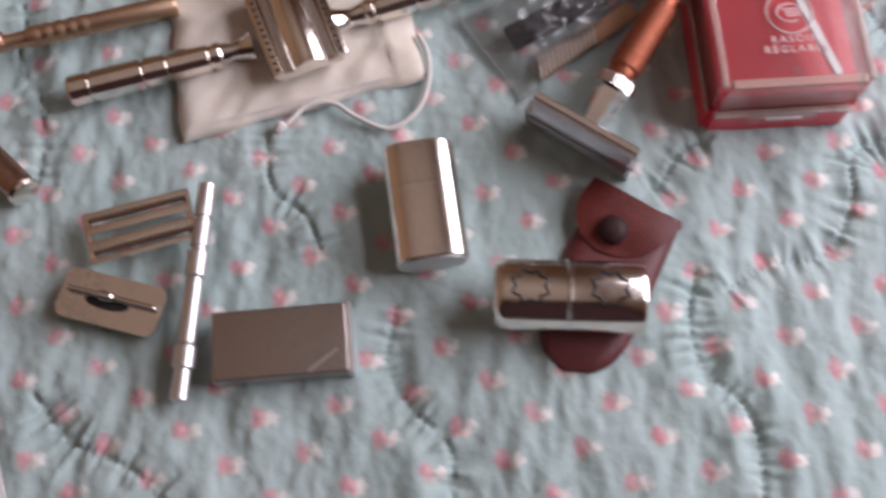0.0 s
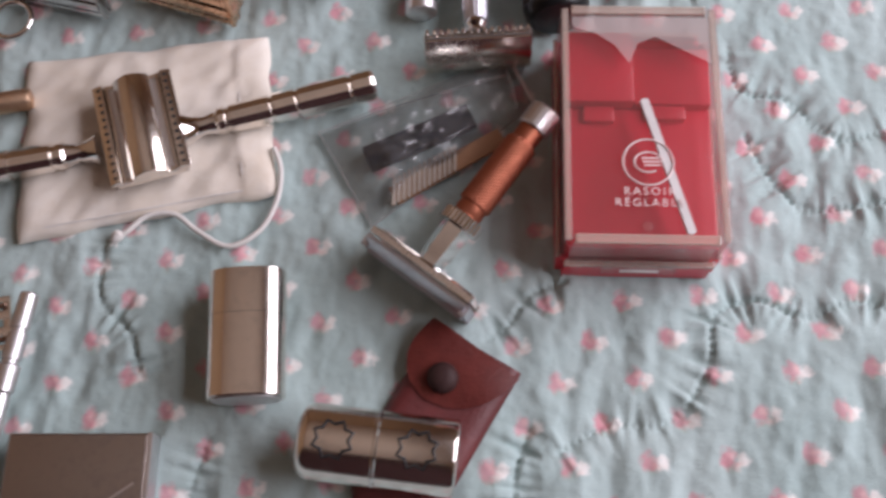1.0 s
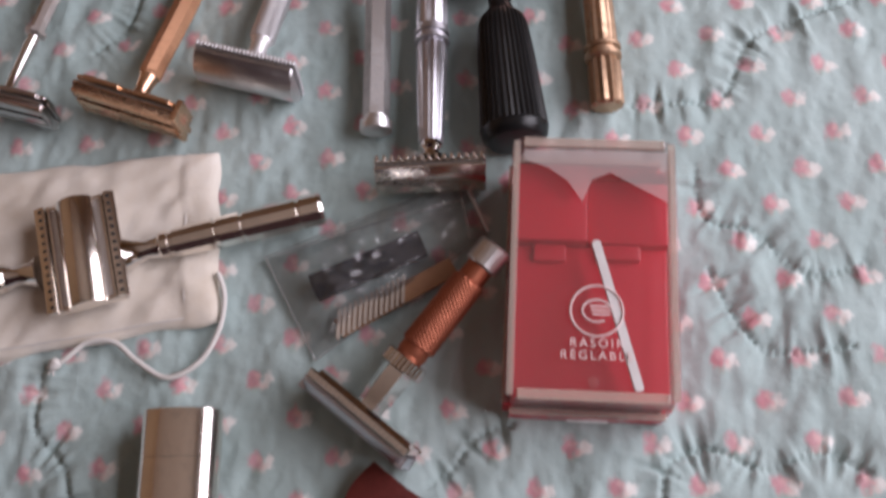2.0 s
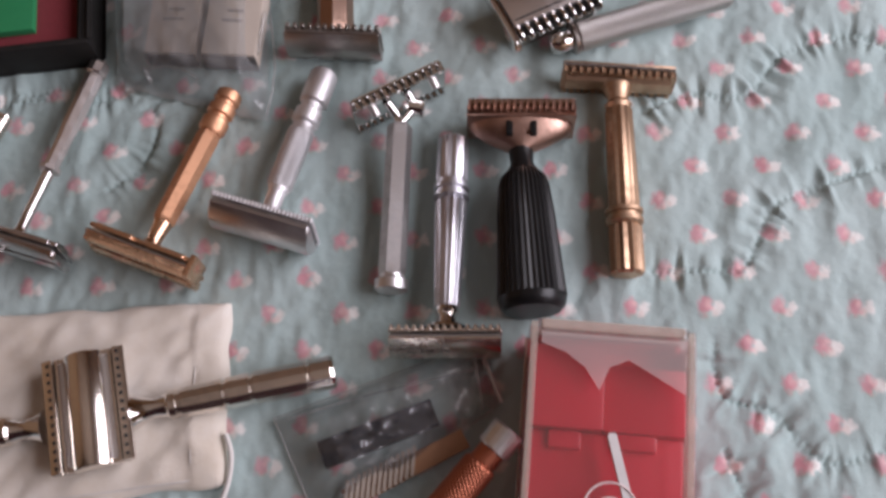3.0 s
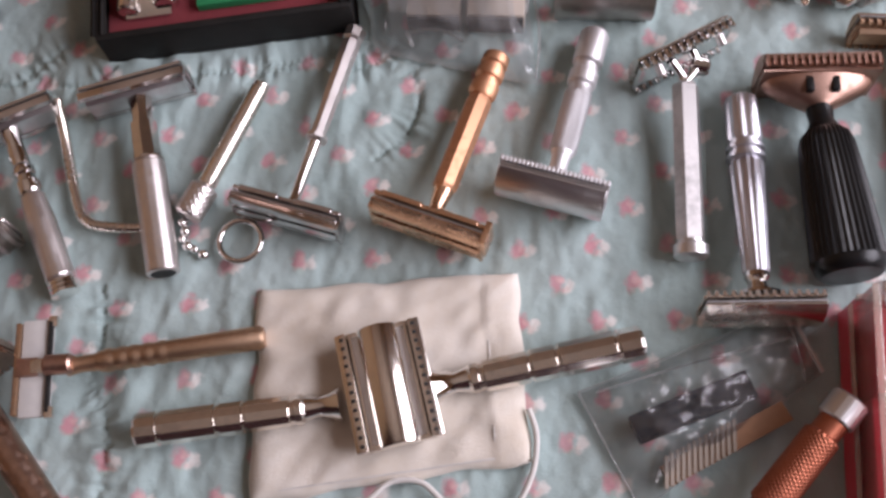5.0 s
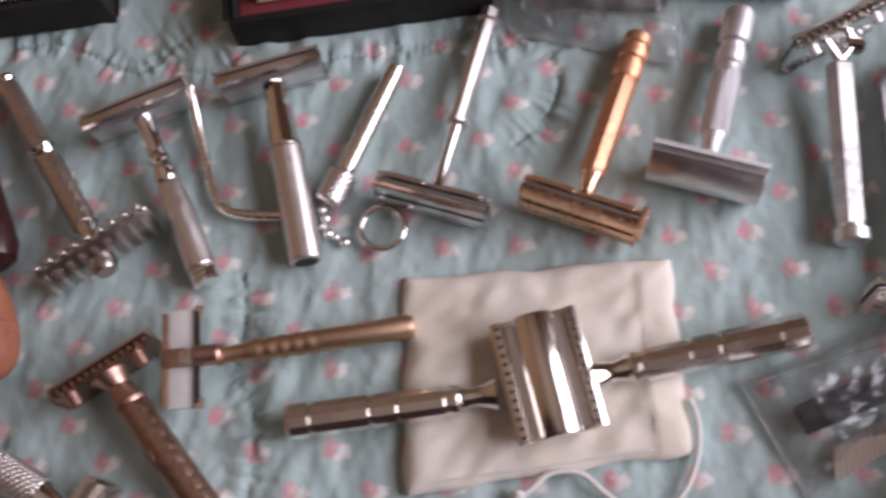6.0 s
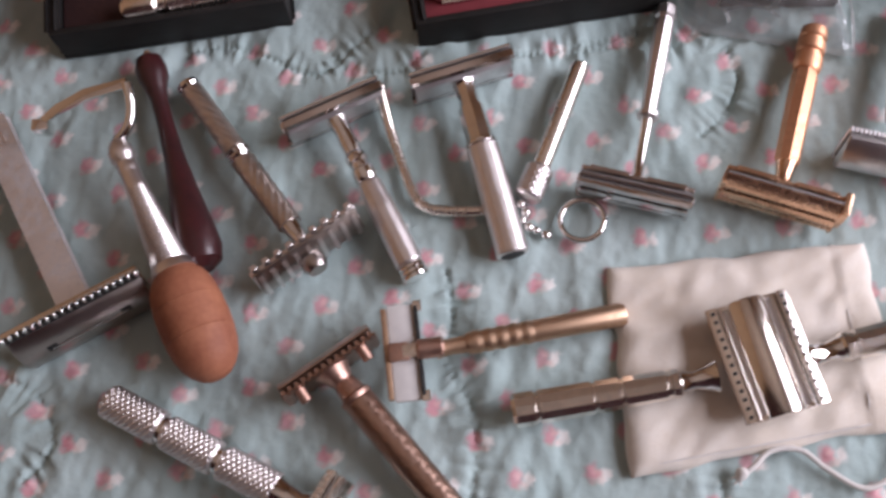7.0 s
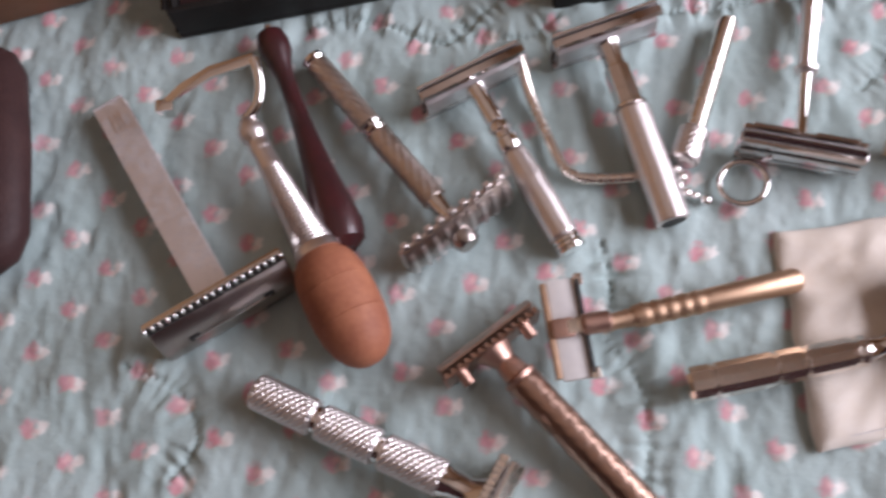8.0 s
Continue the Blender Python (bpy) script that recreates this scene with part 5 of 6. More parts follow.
def cotton_bag():
    a, b = V((-0.0875, 0.1486, 0.0000)), V((-0.0023, 0.1735, 0.0000))
    d, c = V((-0.0990, 0.2171, 0.0000)), V((-0.0144, 0.2344, 0.0000))
    ob = thing("drawstring_bag", (a + c) / 2, "small unbleached cotton drawstring bag lying flat", "bag")

    def lift(u, v):
        e = min(u, 1 - u, v, 1 - v)
        soft = 1 - math.exp(-e / 0.035)
        hem = 0.0006 if 0.88 < u < 0.985 else 0.0
        fold = 0.0016 * noise.noise(V(u * 5, v * 4, 3)) + 0.0011 * noise.noise(V(u * 11 - v * 7, v * 8 + u * 3, 8)) + 0.0012 * max(0.0, 1 - abs(v - 0.42 + 0.55 * (u - 0.5)) / 0.05) * max(0.0, u - 0.45)
        return 0.0008 + 0.0029 * soft + hem + fold * soft

    bm = bmesh.new()
    nu, nv = 60, 44
    rows = []
    for j in range(nv + 1):
        v = j / nv
        row = []
        for i in range(nu + 1):
            u = i / nu
            p = a.lerp(b, u).lerp(d.lerp(c, u), v)
            p += V(0.0014 * noise.noise(V(u * 6, v * 6, 1.5)), 0.0014 * noise.noise(V(u * 6, v * 6, 5.5)), 0)
            row.append(bm.verts.new(V(p.x, p.y, lift(u, v))))
        rows.append(row)
    for r1, r2 in zip(rows, rows[1:]):
        for i in range(nu):
            bm.faces.new((r1[i], r1[i + 1], r2[i + 1], r2[i]))
    rim = [e for e in bm.edges if e.is_boundary]
    low = bmesh.ops.extrude_edge_only(bm, edges=rim)
    for v in low["geom"]:
        if isinstance(v, bmesh.types.BMVert):
            v.co.z = -0.001
    part("body", bm, COTTON, ob, "", 70)
    q = lambda u, v: a.lerp(b, u).lerp(d.lerp(c, u), v) + V(0, 0, lift(u, v) + 0.0001)
    part("hem_seam", pipe([q(0.875, v / 8) for v in range(9)], 0.00035, 6, 3), CORD, ob)
    part("side_seam", pipe([q(u / 8, 0.035) for u in range(9)], 0.0003, 6, 3), CORD, ob)
    cord = [V((-0.0052, 0.1891, 0.0030)), V((-0.0018, 0.1816, 0.0020)), V((-0.0016, 0.1702, 0.0015)), V((-0.0058, 0.1590, 0.0015)), V((-0.0154, 0.1525, 0.0015)), V((-0.0267, 0.1569, 0.0015)), V((-0.0353, 0.1622, 0.0020)), V((-0.0445, 0.1611, 0.0020)), V((-0.0505, 0.1549, 0.0020)), V((-0.0544, 0.1519, 0.0015))]
    part("cord", pipe(cord, 0.00095, 10, 8), CORD, ob, "thin white cotton cord", 80)
    part("cord_knot", lathe(V((-0.0526, 0.1547, 0.0020)), V((-0.0546, 0.1509, 0.0020)), [(0, 0.001), (0.3, 0.0021), (0.7, 0.0019), (1, 0.0008)], 12), CORD, ob)
    for k, tail in enumerate(((-0.0554, 0.1495, 0.0010), (-0.0534, 0.1493, 0.0010), (-0.0566, 0.1515, 0.0010))):
        part("cord_fray", pipe([V((-0.0544, 0.1519, 0.0015)), V(tail)], 0.0004, 6, 3), CORD, ob)


def zip_bag():
    a, b = V((0.0320, 0.1630, 0.0000)), V((0.0836, 0.2125, 0.0000))
    d, c = V((0.0095, 0.1965, 0.0000)), V((0.0725, 0.2315, 0.0000))
    ob = thing("plastic_bag", (a + c) / 2, "small clear plastic bag with razor accessories inside", "plastic bag")
    mid = lambda u, v: a.lerp(b, u).lerp(d.lerp(c, u), v)

    def lift(u, v):
        e = min(u, 1 - u, v, 1 - v)
        return 0.0014 + 0.0068 * min(1, e / 0.22) + 0.0026 * noise.noise(V(u * 5, v * 5, 6)) * min(1, e / 0.1) + 0.0022 * (noise.voronoi(V(u * 7 + v * 3, v * 6, 1))[0][0] - 0.4) * min(1, e / 0.08) + 0.0024 * noise.noise(V(u * 15 + v * 4, v * 11 - u * 3, 9)) * math.exp(-((u - 0.38) / 0.17) ** 2 - ((v - 0.42) / 0.30) ** 2)

    part("film", grid_sheet(bmesh.new(), a, b, c, d, 110, 84, lift), FILM, ob, "creased clear plastic film", 80)
    for edge in ([(u / 12, 0.0) for u in range(13)], [(u / 12, 1.0) for u in range(13)], [(0.0, v / 12) for v in range(13)]):
        part("welded_edge", pipe([mid(u, v) + V(0, 0, 0.0022 + 0.0007 * noise.noise(V(u * 9, v * 9, 3))) for u, v in edge], 0.00025, 6, 2), FOLD, ob, "", 80)
    for (u0, v0), (u1, v1), bend in (((0.06, 0.93), (0.94, 0.62), 0.05), ((0.90, 0.04), (0.97, 0.95), -0.03)):
        line = [mid(u0 + (u1 - u0) * k / 8, v0 + (v1 - v0) * k / 8 + bend * math.sin(k * math.pi / 8)) + V(0, 0, 0.0062 + 0.0012 * math.sin(k * math.pi / 8)) for k in range(9)]
        part("crease", pipe(line, 0.0003, 6, 2), FOLD, ob, "", 80)
    part("seal", pipe([mid(1.0, v / 6) + V(0, 0, 0.004) for v in range(7)], 0.0007, 8, 3), WHITEPLASTIC, ob, "pale seal strip along the mouth", 80)
    p1, p2 = V((0.0278, 0.1866, 0.0036)), V((0.0623, 0.2061, 0.0036))
    x = (p2 - p1).normalized()
    y = V(-x.y, x.x, 0)
    pk = block((p1 + p2) / 2, x * ((p2 - p1).length / 2), y * 0.0046, V(0, 0, 0.0018), 0.0007)
    solid("blade_wrapper", pk, NAVY, "blue-black wrapped razor blade inside the plastic bag", "blade packet")
    p1, p2 = V((0.0367, 0.1760, 0.0034)), V((0.0719, 0.2012, 0.0034))
    x = (p2 - p1).normalized()
    y = V(-x.y, x.x, 0)
    half = (p2 - p1).length / 2
    cb = thing("comb", (p1 + p2) / 2, "small tan striped comb inside the plastic bag", "comb")
    spine = prism([(-0.0058, -0.0008), (0.0008, -0.0008), (0.0008, 0.0008), (-0.0058, 0.0008)], (p1 + p2) / 2, y, V(0, 0, 1), x, half)
    part("spine", spine, TAN, cb)
    for k in range(13):
        p = p1 + x * (half * 2 * (0.02 + 0.046 * k)) - y * 0.0016
        part("tooth", block(p + V(0, 0, 0.0010), (x * 0.6 + y).normalized() * 0.0047, (x - y * 0.6).normalized() * 0.0004, V(0, 0, 0.0006), 0.0002, None, 1), PAPER, cb)


def red_box():
    z = V(0, 0, 1)
    fl, fr = V((0.0926, 0.1523, 0.0000)), V((0.1431, 0.1548, 0.0000))
    tl, tr = V((0.0906, 0.2348, 0.0310)), V((0.1420, 0.2382, 0.0310))
    bl, br = V((0.0928, 0.1518, 0.0290)), V((0.1434, 0.1545, 0.0290))
    c = (tl + tr + bl + br) / 4
    x = ((tr - tl) + (br - bl)).normalized()
    y = V(-x.y, x.x, 0)
    hw, hl = ((tr - tl).length + (br - bl).length) / 4, ((tl - bl).dot(y) + (tr - br).dot(y)) / 4
    c.z = 0
    ob = thing("razor_box", c, "red plastic razor box with a frosted clear lid", "box")
    H, B = 0.030, 0.0112

    def tub(z0, z1, hx, hy, wall, closed_top):
        """A thin-walled box, open at one side."""
        bm = block(c + z * ((z0 + z1) / 2), x * hx, y * hy, z * ((z1 - z0) / 2), 0)
        bmesh.ops.bevel(bm, geom=[e for e in bm.edges if abs((e.verts[0].co - e.verts[1].co).normalized().z) > 0.9], offset=0.0022, segments=4, affect="EDGES")
        bm.faces.ensure_lookup_table()
        gone = (min if closed_top else max)(bm.faces, key=lambda f: f.calc_center_median().z)
        bmesh.ops.delete(bm, geom=[gone], context="FACES_ONLY")
        bmesh.ops.recalc_face_normals(bm, faces=bm.faces)
        shut = (max if closed_top else min)(bm.faces, key=lambda f: f.calc_center_median().z)
        if (shut.normal.z > 0) != closed_top:
            bmesh.ops.reverse_faces(bm, faces=bm.faces)
        bmesh.ops.solidify(bm, geom=bm.faces[:], thickness=wall)
        return bm

    part("base", tub(0.0, B, hw + 0.0004, hl + 0.0004, 0.0014, False), REDPLASTIC, ob, "glossy red plastic tray")
    # moulded insert with a recess for the razor
    ins = bmesh.new()
    for u0, u1, v0, v1, h in ((-0.93, 0.93, -0.95, 0.22, 0.0190), (-0.93, -0.05, 0.22, 0.84, 0.0238), (-0.05, 0.93, 0.22, 0.72, 0.0222), (0.10, 0.60, 0.10, 0.22, 0.0215), (-0.70, -0.30, 0.08, 0.22, 0.0210)):
        block(c + x * (hw * (u0 + u1) / 2) + y * (hl * (v0 + v1) / 2) + z * (h / 2 + 0.002), x * (hw * (u1 - u0) / 2), y * (hl * (v1 - v0) / 2), z * (h / 2), 0.0010, ins)
    part("insert", ins, REDPLASTIC, ob, "moulded red insert")
    lid = part("lid", tub(B + 0.0003, H, hw, hl, 0.0012, True), LID, ob, "frosted clear plastic lid")
    rim = bmesh.new()
    top = c + z * (H + 0.0004)
    for s in (-1, 1):
        block(top + x * (s * (hw - 0.0015)), x * 0.0011, y * (hl - 0.001), z * 0.0006, 0.0004, rim)
        block(top + y * (s * (hl - 0.0015)), y * 0.0011, x * (hw - 0.004), z * 0.0006, 0.0004, rim)
    part("lid_rim", rim, RIM, lid, "thick milky rim of the lid")
    skirt = bmesh.new()
    for s in (-1, 1):
        block(c + z * (B + 0.0012) + x * (s * (hw + 0.0003)), x * 0.0006, y * (hl - 0.002), z * 0.0009, 0.0003, skirt)
        block(c + z * (B + 0.0012) + y * (s * (hl + 0.0003)), y * 0.0006, x * (hw - 0.002), z * 0.0009, 0.0003, skirt)
    part("lid_skirt", skirt, RIM, lid)
    # pale half-transparent sheet with a jagged edge, just above the lid
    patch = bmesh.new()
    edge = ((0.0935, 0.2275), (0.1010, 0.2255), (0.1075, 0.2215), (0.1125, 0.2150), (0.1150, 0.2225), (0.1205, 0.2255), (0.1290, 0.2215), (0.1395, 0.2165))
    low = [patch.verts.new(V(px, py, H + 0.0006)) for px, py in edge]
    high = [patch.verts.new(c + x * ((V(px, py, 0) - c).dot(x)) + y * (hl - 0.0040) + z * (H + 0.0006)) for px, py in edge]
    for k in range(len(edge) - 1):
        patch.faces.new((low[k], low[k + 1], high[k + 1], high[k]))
    part("pale_patch", patch, PALEFILM, lid, "pale patch with a jagged edge on the lid")
    part("latch", block(c - y * (hl + 0.0014) + z * 0.0115, x * 0.0120, y * 0.0008, z * 0.0036, 0.0006), LID, ob, "clear thumb catch")
    part("latch_bar", block(c - y * (hl + 0.0024) + z * 0.0118, x * 0.0062, y * 0.0004, z * 0.0005, 0.0002), WHITEPLASTIC, ob)
    part("latch_pip", lathe(c - y * (hl * 0.86) + z * (H + 0.0001), c - y * (hl * 0.86) + z * (H + 0.0007), [(0, 0.0018), (1, 0.0015)], 14), LID, ob)
    # printing on the lid: a round emblem and two lines of letters
    face = H + 0.0003
    e = c + x * (hw * 0.04) - y * (hl * 0.345) + z * face
    ring = [e + x * (0.0078 * math.cos(t)) + y * (0.0078 * math.sin(t)) for t in (2 * math.pi * k / 24 for k in range(25))]
    part("emblem_ring", pipe(ring, 0.00035, 6, 2), PRINT, lid, "pale round emblem", 80)
    swirl = [e + x * (0.0043 * math.cos(t)) + y * (0.0034 * math.sin(t)) for t in (0.4 + 4.9 * k / 12 for k in range(13))]
    part("emblem_swirl", pipe(swirl, 0.00035, 6, 2), PRINT, lid, "", 80)
    bars = bmesh.new()
    for k in range(3):
        block(e + x * 0.0014 + y * (0.0014 - 0.0012 * k), x * (0.0034 - 0.0004 * k), y * 0.00028, z * 0.0001, 0, bars)
    part("emblem_bars", bars, PRINT, lid)
    for word, v, size in (("RASOIR", -0.585, 0.0037), ("R\u00c9GLABLE", -0.675, 0.0037)):
        cu = bpy.data.curves.new("lettering", "FONT")
        cu.body, cu.size, cu.align_x, cu.align_y, cu.extrude, cu.space_character = word, size, "CENTER", "CENTER", 0.0001, 1.35
        tmp = bpy.data.objects.new("lettering", cu)
        me = bpy.data.meshes.new_from_object(tmp)
        bpy.data.objects.remove(tmp)
        m = Matrix((x, y, z)).transposed().to_4x4()
        m.translation = c + x * (hw * 0.04) + y * (hl * v) + z * (face + 0.0002) - V(ob.location)
        me.transform(m)
        me.name = "lettering"
        me.materials.append(PRINT)
        t = new("lettering", me)
        t.parent = lid
        tagged(t, "pale printed letters")
    p1, p2 = V((0.1174, 0.2029, 0.0285)), V((0.1331, 0.1578, 0.0285))
    st = prism([(-0.0005, -0.0015), (0.0004, -0.0013), (0.0004, 0.0013), (-0.0005, 0.0015)], (p1 + p2) / 2 + z * 0.0013, z, (p2 - p1).normalized().cross(z), (p2 - p1).normalized(), (p2 - p1).length / 2, taper=0.5)
    part("white_strip", st, WHITEPLASTIC, lid, "narrow white sticker strip on the lid")


def leather_pouch():
    z = V(0, 0, 1)
    snap = V((0.0603, 0.1126, 0.0000))
    top, right, low, left = V((0.0556, 0.1330, 0.0000)), V((0.0845, 0.1146, 0.0000)), V((0.0707, 0.0958, 0.0000)), V((0.0382, 0.1067, 0.0000))
    ob = thing("leather_pouch", snap, "small red-brown leather pouch with a snap button", "pouch")
    yd = (V((0.0411, 0.0679, 0.0000)) - V((0.0688, 0.1245, 0.0000))).normalized()
    xd = V(-yd.y, yd.x, 0)
    base = V((0.0707, 0.1241, 0.0000))
    tipp = V((0.0402, 0.0679, 0.0000))
    L = (tipp - base).length
    wide = 0.0158

    def outline(u):
        return wide * (1.0 if u < 0.70 else math.sqrt(max(0.0, 1 - ((u - 0.70) / 0.30) ** 2)) ** 0.9)

    bm = bmesh.new()
    rows = []
    for j in range(25):
        u = j / 24
        r = max(outline(u), 0.0012)
        row = []
        for i in range(17):
            s = -1 + i / 8
            e = min(1 - abs(s), 0.3, u * 2 + 0.02, (1 - u) * 2 + 0.02) / 0.3
            row.append(bm.verts.new(base + yd * (L * u) + xd * (r * s) + z * (0.0012 + 0.0030 * math.sqrt(max(e, 0)))))
        rows.append(row)
    for r1, r2 in zip(rows, rows[1:]):
        for i in range(16):
            bm.faces.new((r1[i], r1[i + 1], r2[i + 1], r2[i]))
    ext = bmesh.ops.extrude_edge_only(bm, edges=[e for e in bm.edges if e.is_boundary])
    for v in ext["geom"]:
        if isinstance(v, bmesh.types.BMVert):
            v.co.z = -0.001
    part("body", bm, LEATHER_IN, ob, "dark red leather body", 60)
    # flap: straight at the fold, rounded towards the snap
    flap = bmesh.new()
    a, b = top, right
    fx = (b - a).normalized()
    fy = V(fx.y, -fx.x, 0)
    if fy.dot(snap - a) < 0:
        fy = -fy
    deep = (snap - a).dot(fy) + 0.0085
    rows = []
    for j in range(15):
        v = j / 14
        k = 1.0 if v < 0.30 else math.sqrt(max(0.0, 1 - ((v - 0.30) / 0.70) ** 2))
        ctr = 0.5 - 0.10 * v
        row = []
        for i in range(17):
            s = -1 + i / 8
            u = ctr + s * max(k, 0.06) * 0.5 * (1 - 0.10 * v)
            row.append(flap.verts.new(a.lerp(b, u) + fy * (deep * v) + z * (0.0050 + 0.0010 * math.sin(math.pi * min(1, v * 1.2)) - 0.0018 * (1 - v) * abs(s) ** 3)))
        rows.append(row)
    for r1, r2 in zip(rows, rows[1:]):
        for i in range(16):
            flap.faces.new((r1[i], r1[i + 1], r2[i + 1], r2[i]))
    bmesh.ops.solidify(flap, geom=flap.faces[:], thickness=0.0013)
    part("flap", flap, LEATHER, ob, "glossy red-brown leather flap", 50)
    part("snap_button", lathe(snap + z * 0.0060, snap + z * 0.0098, [(0, 0.0050), (0.4, 0.0049), (0.75, 0.0040), (0.93, 0.0024), (1, 0.0012)], 28), DARKLEATHER, ob, "dark domed snap button")


def travel_case():
    a, b = V((0.0188, 0.0888, 0.0135)), V((0.0671, 0.0869, 0.0135))
    d, u, w = axes(a, b)
    ob = thing("travel_case", (a + b) / 2, "shiny nickel travel razor case in two halves with star outlines", "case")
    R, F = 0.0116, 0.86
    for s0, s1, p in ((0.0, 0.485, [(0, 0.0060), (0.02, 0.0085), (0.06, 0.0103), (0.13, 0.0113), (0.2, R), (1, R)]), (0.515, 1.0, [(0, R), (0.95, R), (0.985, 0.0112), (1, 0.0104)])):
        half = part("shell", lathe(a.lerp(b, s0), a.lerp(b, s1), p, 40, flat=F), MIRROR_NICKEL, ob, "polished nickel shell")
        c = a.lerp(b, (s0 + s1) / 2)
        line = []
        for i in range(17):
            r = 0.0062 * (1.0 if i % 2 else 0.74)
            t = math.pi * i / 8
            q = c + d * (r * math.cos(t)) + u * 0
            off = r * math.sin(t)
            ang = off / R
            line.append(c + d * (r * math.cos(t)) + u * ((R + 0.0001) * math.sin(ang)) + w * ((R + 0.0001) * F * math.cos(ang)))
        part("star_outline", pipe(line, 0.00052, 6, 1), DARK, half, "engraved star outline", 80)
    part("joint_ring", lathe(a.lerp(b, 0.483), a.lerp(b, 0.517), [(0, R * 0.98), (0.3, R * 1.035), (0.7, R * 1.035), (1, R * 0.98)], 40, flat=F), CHROME, ob, "raised chrome joint ring")


def oval_case():
    a, b = V((-0.0052, 0.1411, 0.0092)), V((0.0001, 0.1002, 0.0092))
    ob = thing("oval_case", (a + b) / 2, "smooth oval nickel travel case with a lid joint", "case")
    q = lambda s: a.lerp(b, s)
    part("lid", lathe(q(0.0), q(0.36), [(0, 0.0116), (0.015, 0.0121), (0.06, 0.0122), (1, 0.0122)], 64, flat=0.66, square=2.7), MIRROR_NICKEL, ob)
    part("body", lathe(q(0.363), q(1.0), [(0, 0.0122), (0.985, 0.0122), (1, 0.0117)], 64, flat=0.66, square=2.7), MIRROR_NICKEL, ob)
    part("end_plate", lathe(q(0.995), q(1.012), [(0, 0.0110), (1, 0.0106)], 40, flat=0.66, square=2.7), SATIN, ob)


def flat_case():
    p = [V((-0.0728, 0.0843, 0.0090)), V((-0.0274, 0.0873, 0.0090)), V((-0.0254, 0.0652, 0.0090)), V((-0.0701, 0.0607, 0.0090))]
    c = sum(p, V(0, 0, 0)) / 4
    x = ((p[1] - p[0]) + (p[2] - p[3])).normalized()
    y = V(-x.y, x.x, 0)
    hx, hy = ((p[1] - p[0]).length + (p[2] - p[3]).length) / 4, ((p[0] - p[3]).length + (p[1] - p[2]).length) / 4
    c.z = 0
    ob = thing("flat_tin", c, "flat brushed steel blade tin with a bright end cap", "tin")
    part("body", block(c + V(0, 0, 0.0046), x * (hx - 0.0008), y * hy, V(0, 0, 0.0042), 0.0009, seg=3), STEEL, ob, "brushed dark steel body")
    part("end_cap", block(c + x * (hx - 0.0006) + V(0, 0, 0.0044), x * 0.0010, y * (hy + 0.0002), V(0, 0, 0.0043), 0.0004), SATIN, ob, "bright end cap")
    part("groove", block(c + x * (hx * 0.60) - y * (hy * 0.62) + V(0, 0, 0.0089), (x * 0.9 + y * 0.62).normalized() * 0.0060, (y * 0.9 - x * 0.62).normalized() * 0.0004, V(0, 0, 0.0002), 0), SATIN, ob)


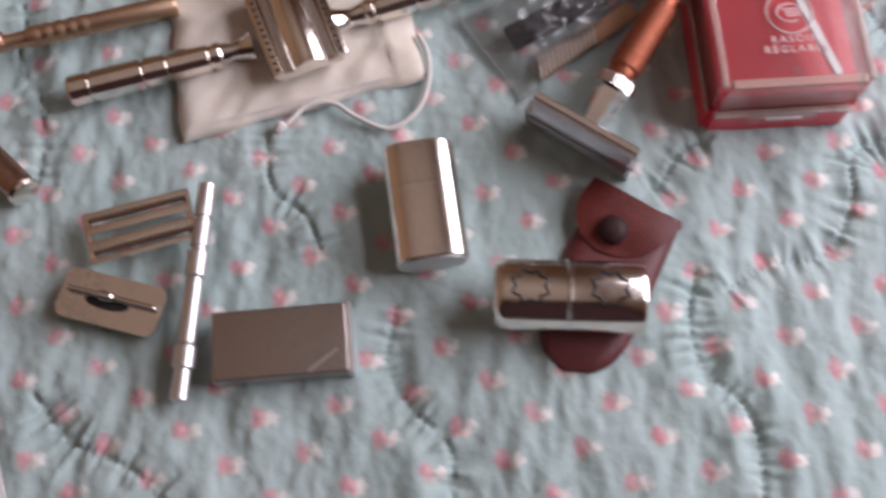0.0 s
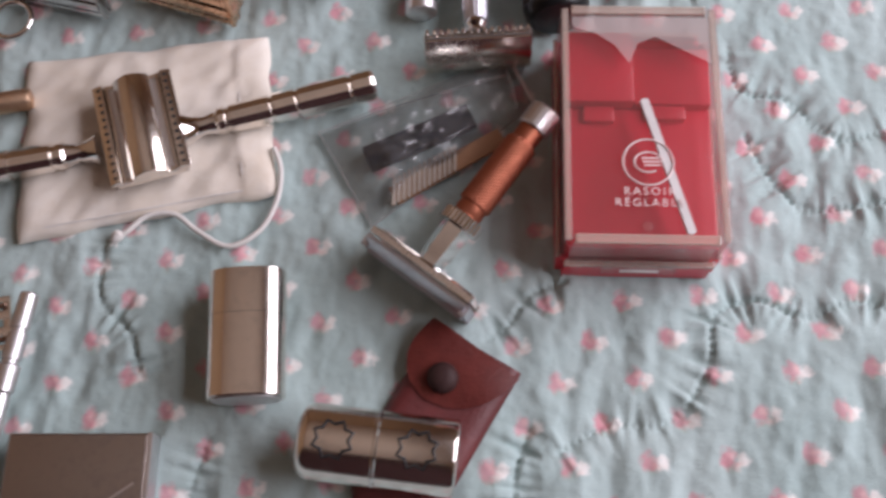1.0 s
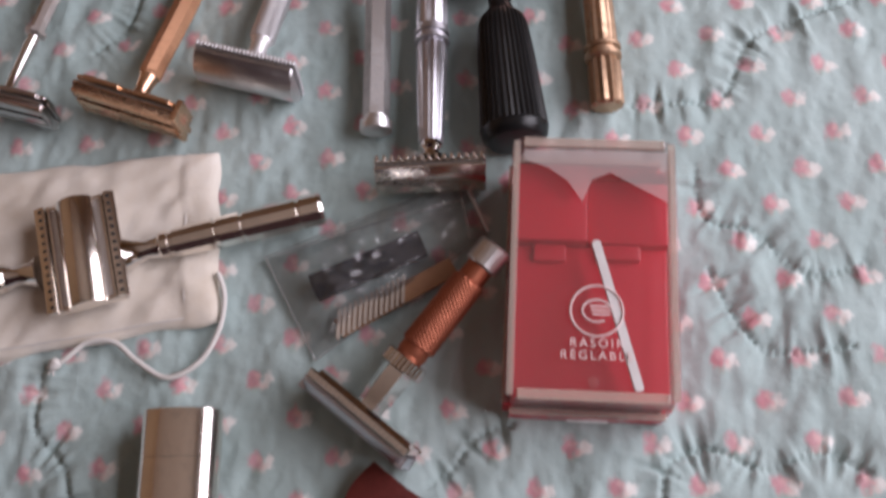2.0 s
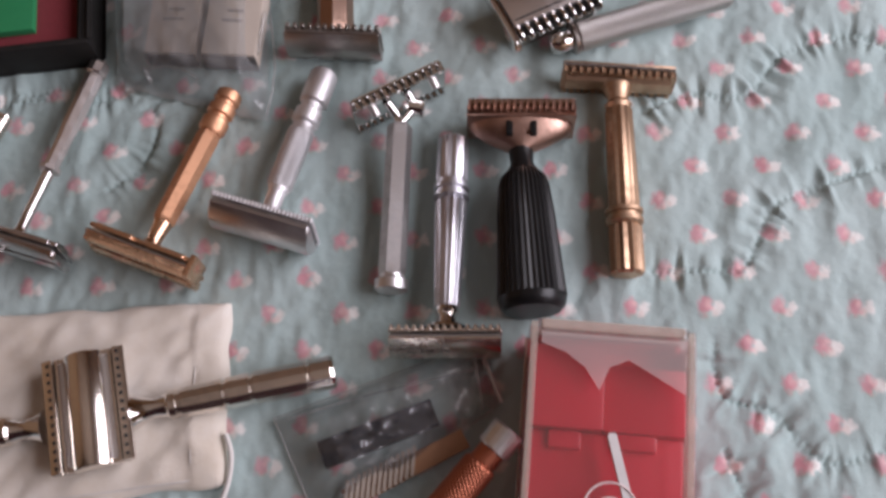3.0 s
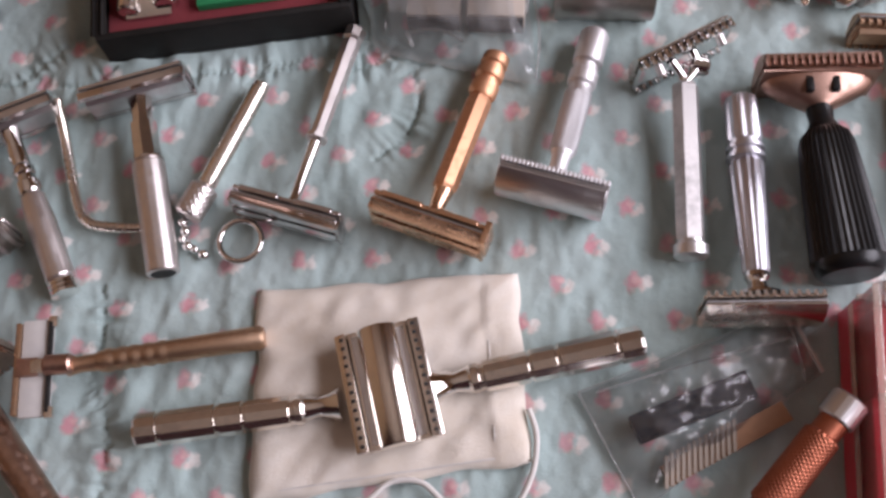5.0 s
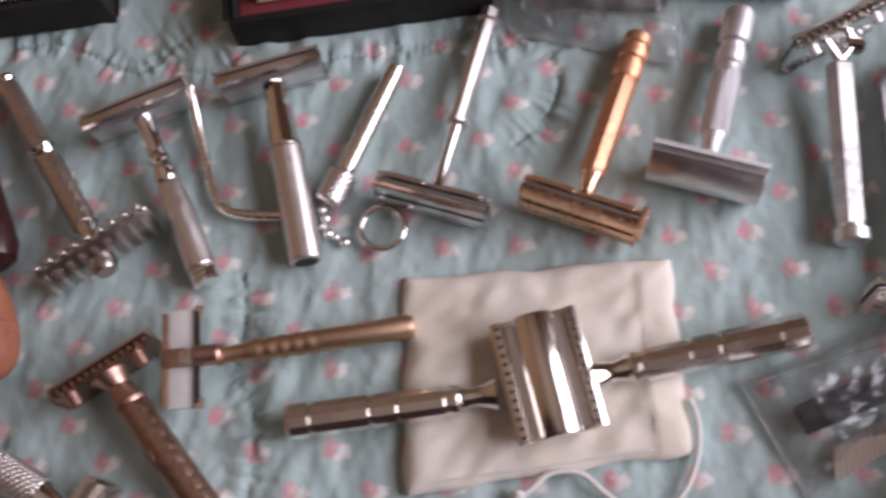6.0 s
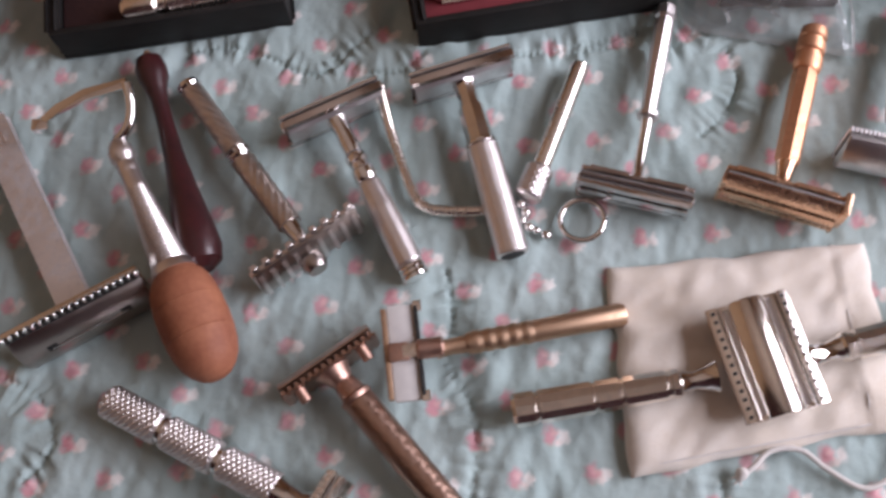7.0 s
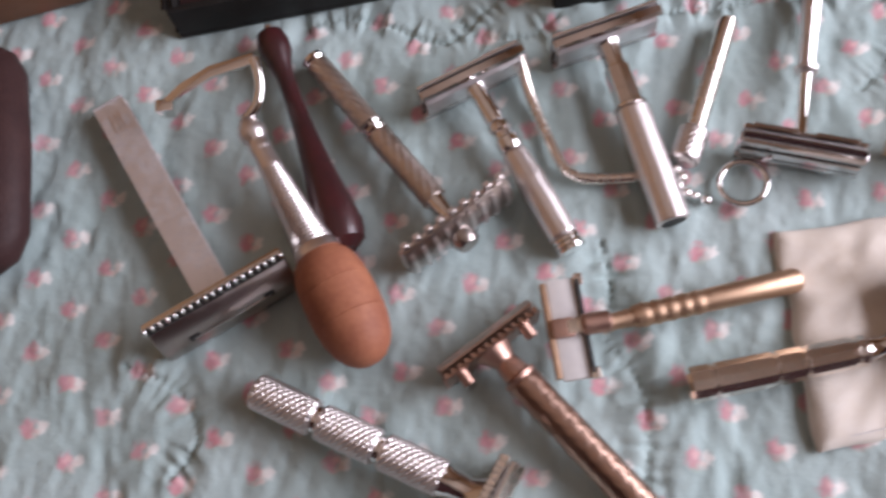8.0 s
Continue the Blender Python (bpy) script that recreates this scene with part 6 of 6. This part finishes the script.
def folding_razor():
    a, b = V((-0.0760, 0.1295, 0.0075)), V((-0.0806, 0.0558, 0.0050))
    ob = thing("folding_razor", (a + b) / 2, "chrome rod handle with two loose flat razor plates", "razor", RAZORS)
    part("handle", lathe(a, b, [(0, 0.0022), (0.01, 0.0030), (0.16, 0.0031), (0.165, 0.0025), (0.18, 0.0025), (0.185, 0.0031), (0.30, 0.0031), (0.305, 0.0026), (0.32, 0.0026), (0.33, 0.0036), (0.44, 0.0036), (0.45, 0.0027), (0.47, 0.0031), (0.74, 0.0031), (0.745, 0.0026), (0.76, 0.0038), (0.85, 0.0038), (0.86, 0.0028), (0.99, 0.0031), (1, 0.0022)], 18), SATIN, ob)
    z = V(0, 0, 1)

    def plate_axes(p):
        c = sum(p, V(0, 0, 0)) / 4
        x = ((p[1] - p[0]) + (p[2] - p[3])).normalized()
        y = V(-x.y, x.x, 0)
        return c, x, y, ((p[1] - p[0]).length + (p[2] - p[3]).length) / 4, ((p[0] - p[3]).length + (p[1] - p[2]).length) / 4

    c, x, y, hx, hy = plate_axes([V((-0.1181, 0.1178, 0.0050)), V((-0.0810, 0.1299, 0.0050)), V((-0.0804, 0.1095, 0.0050)), V((-0.1126, 0.1022, 0.0050))])
    frame_bm = bmesh.new()
    for v in (-0.88, -0.30, 0.30, 0.88):
        block(c + y * (hy * v) + z * 0.0002, x * hx, y * (hy * (0.11 if abs(v) > 0.5 else 0.17)), z * 0.0010, 0.0004, frame_bm)
    for u in (-0.95, 0.93):
        block(c + x * (hx * u), x * (hx * 0.07), y * (hy * 0.99), z * 0.0010, 0.0004, frame_bm)
    part("slotted_plate", frame_bm, NICKEL, ob, "nickel plate with long slots")
    for v in (-0.62, 0.62):
        part("rail", rod(c + y * (hy * v) + z * 0.0016 - x * (hx * 0.9), c + y * (hy * v) + z * 0.0016 + x * (hx * 0.95), 0.0009, 10), BRONZE, ob)
    c, x, y, hx, hy = plate_axes([V((-0.1209, 0.1008, 0.0040)), V((-0.0876, 0.0926, 0.0040)), V((-0.0899, 0.0766, 0.0040)), V((-0.1238, 0.0858, 0.0040))])
    hy *= 1.08
    sec = []
    for qx, qy, a0 in ((1, 1, 0.0), (-1, 1, 0.5), (-1, -1, 1.0), (1, -1, 1.5)):
        for k in range(6):
            t = math.pi * (a0 + 0.1 * k)
            sec.append((qx * (hx - 0.0036) + 0.0036 * math.cos(t), qy * (hy - 0.0036) + 0.0036 * math.sin(t)))
    part("small_plate", prism(sec, c, x, y, z, 0.0011), NICKEL, ob, "nickel plate with rounded corners", 30)
    slot = [(0.0075 * math.cos(2 * math.pi * k / 24), 0.0022 * math.sin(2 * math.pi * k / 24)) for k in range(24)]
    part("oval_slot", prism(slot, c - x * 0.001 - y * 0.001 + z * 0.0011, x, y, z, 0.00012), DARK, ob)
    part("screw_bar", rod(c - x * (hx * 0.85) + z * 0.0022 + y * 0.001, c + x * (hx * 0.9) + z * 0.0022 + y * 0.001, 0.0011, 12), CHROME, ob)
    part("screw_knob", rod(c - x * 0.004 + z * 0.0024 + y * 0.001, c + x * 0.001 + z * 0.0024 + y * 0.001, 0.0018, 12), CHROME, ob)


def dark_oval_case():
    c = V((-0.3689, 0.2263, 0.0120))
    up = (V((-0.3800, 0.2819, 0.0000)) - V((-0.3585, 0.1872, 0.0000))).normalized()
    solid("leather_case", lathe(c - up * 0.042, c + up * 0.042, [(0, 0.012), (0.05, 0.018), (0.15, 0.0215), (0.5, 0.0225), (0.85, 0.0215), (0.95, 0.018), (1, 0.012)], 36, flat=0.53), DARKLEATHER, "dark brown rounded leather case lying on the quilt", "case")


def paper_slip():
    a, b = V((-0.1372, 0.0392, 0.0012)), V((-0.1322, 0.0245, 0.0012))
    y = (a - b).normalized()
    x = V(y.y, -y.x, 0)
    solid("paper_slip", block((a + b) / 2 - x * 0.02, x * 0.02, y * ((a - b).length / 2), V(0, 0, 0.0004), 0.0001), WHITEPLASTIC, "plain white paper slip lying on the quilt", "paper")


def wooden_box():
    a, b = V((-0.4070, 0.2745, 0.0000)), V((-0.3410, 0.2972, 0.0000))
    x = (b - a).normalized()
    y = V(-x.y, x.x, 0)
    c = (a + b) / 2 + y * 0.04
    ob = thing("wooden_box", c, "brown wooden box at the far side of the quilt", "box")
    part("body", block(c + V(0, 0, 0.010), x * ((b - a).length / 2), y * 0.04, V(0, 0, 0.010), 0.002), BROWNWOOD, ob)
    part("lid", block(c + V(0, 0, 0.0235), x * ((b - a).length / 2 + 0.001), y * 0.041, V(0, 0, 0.0033), 0.002), BROWNWOOD, ob)


for build in (egg_tool, wooden_handle, bent_bar, chain_tube, loose_handle, large_case, small_case, blade_packets, cotton_bag, zip_bag, red_box,
              leather_pouch, travel_case, oval_case, flat_case, folding_razor, dark_oval_case, paper_slip, wooden_box):
    build()
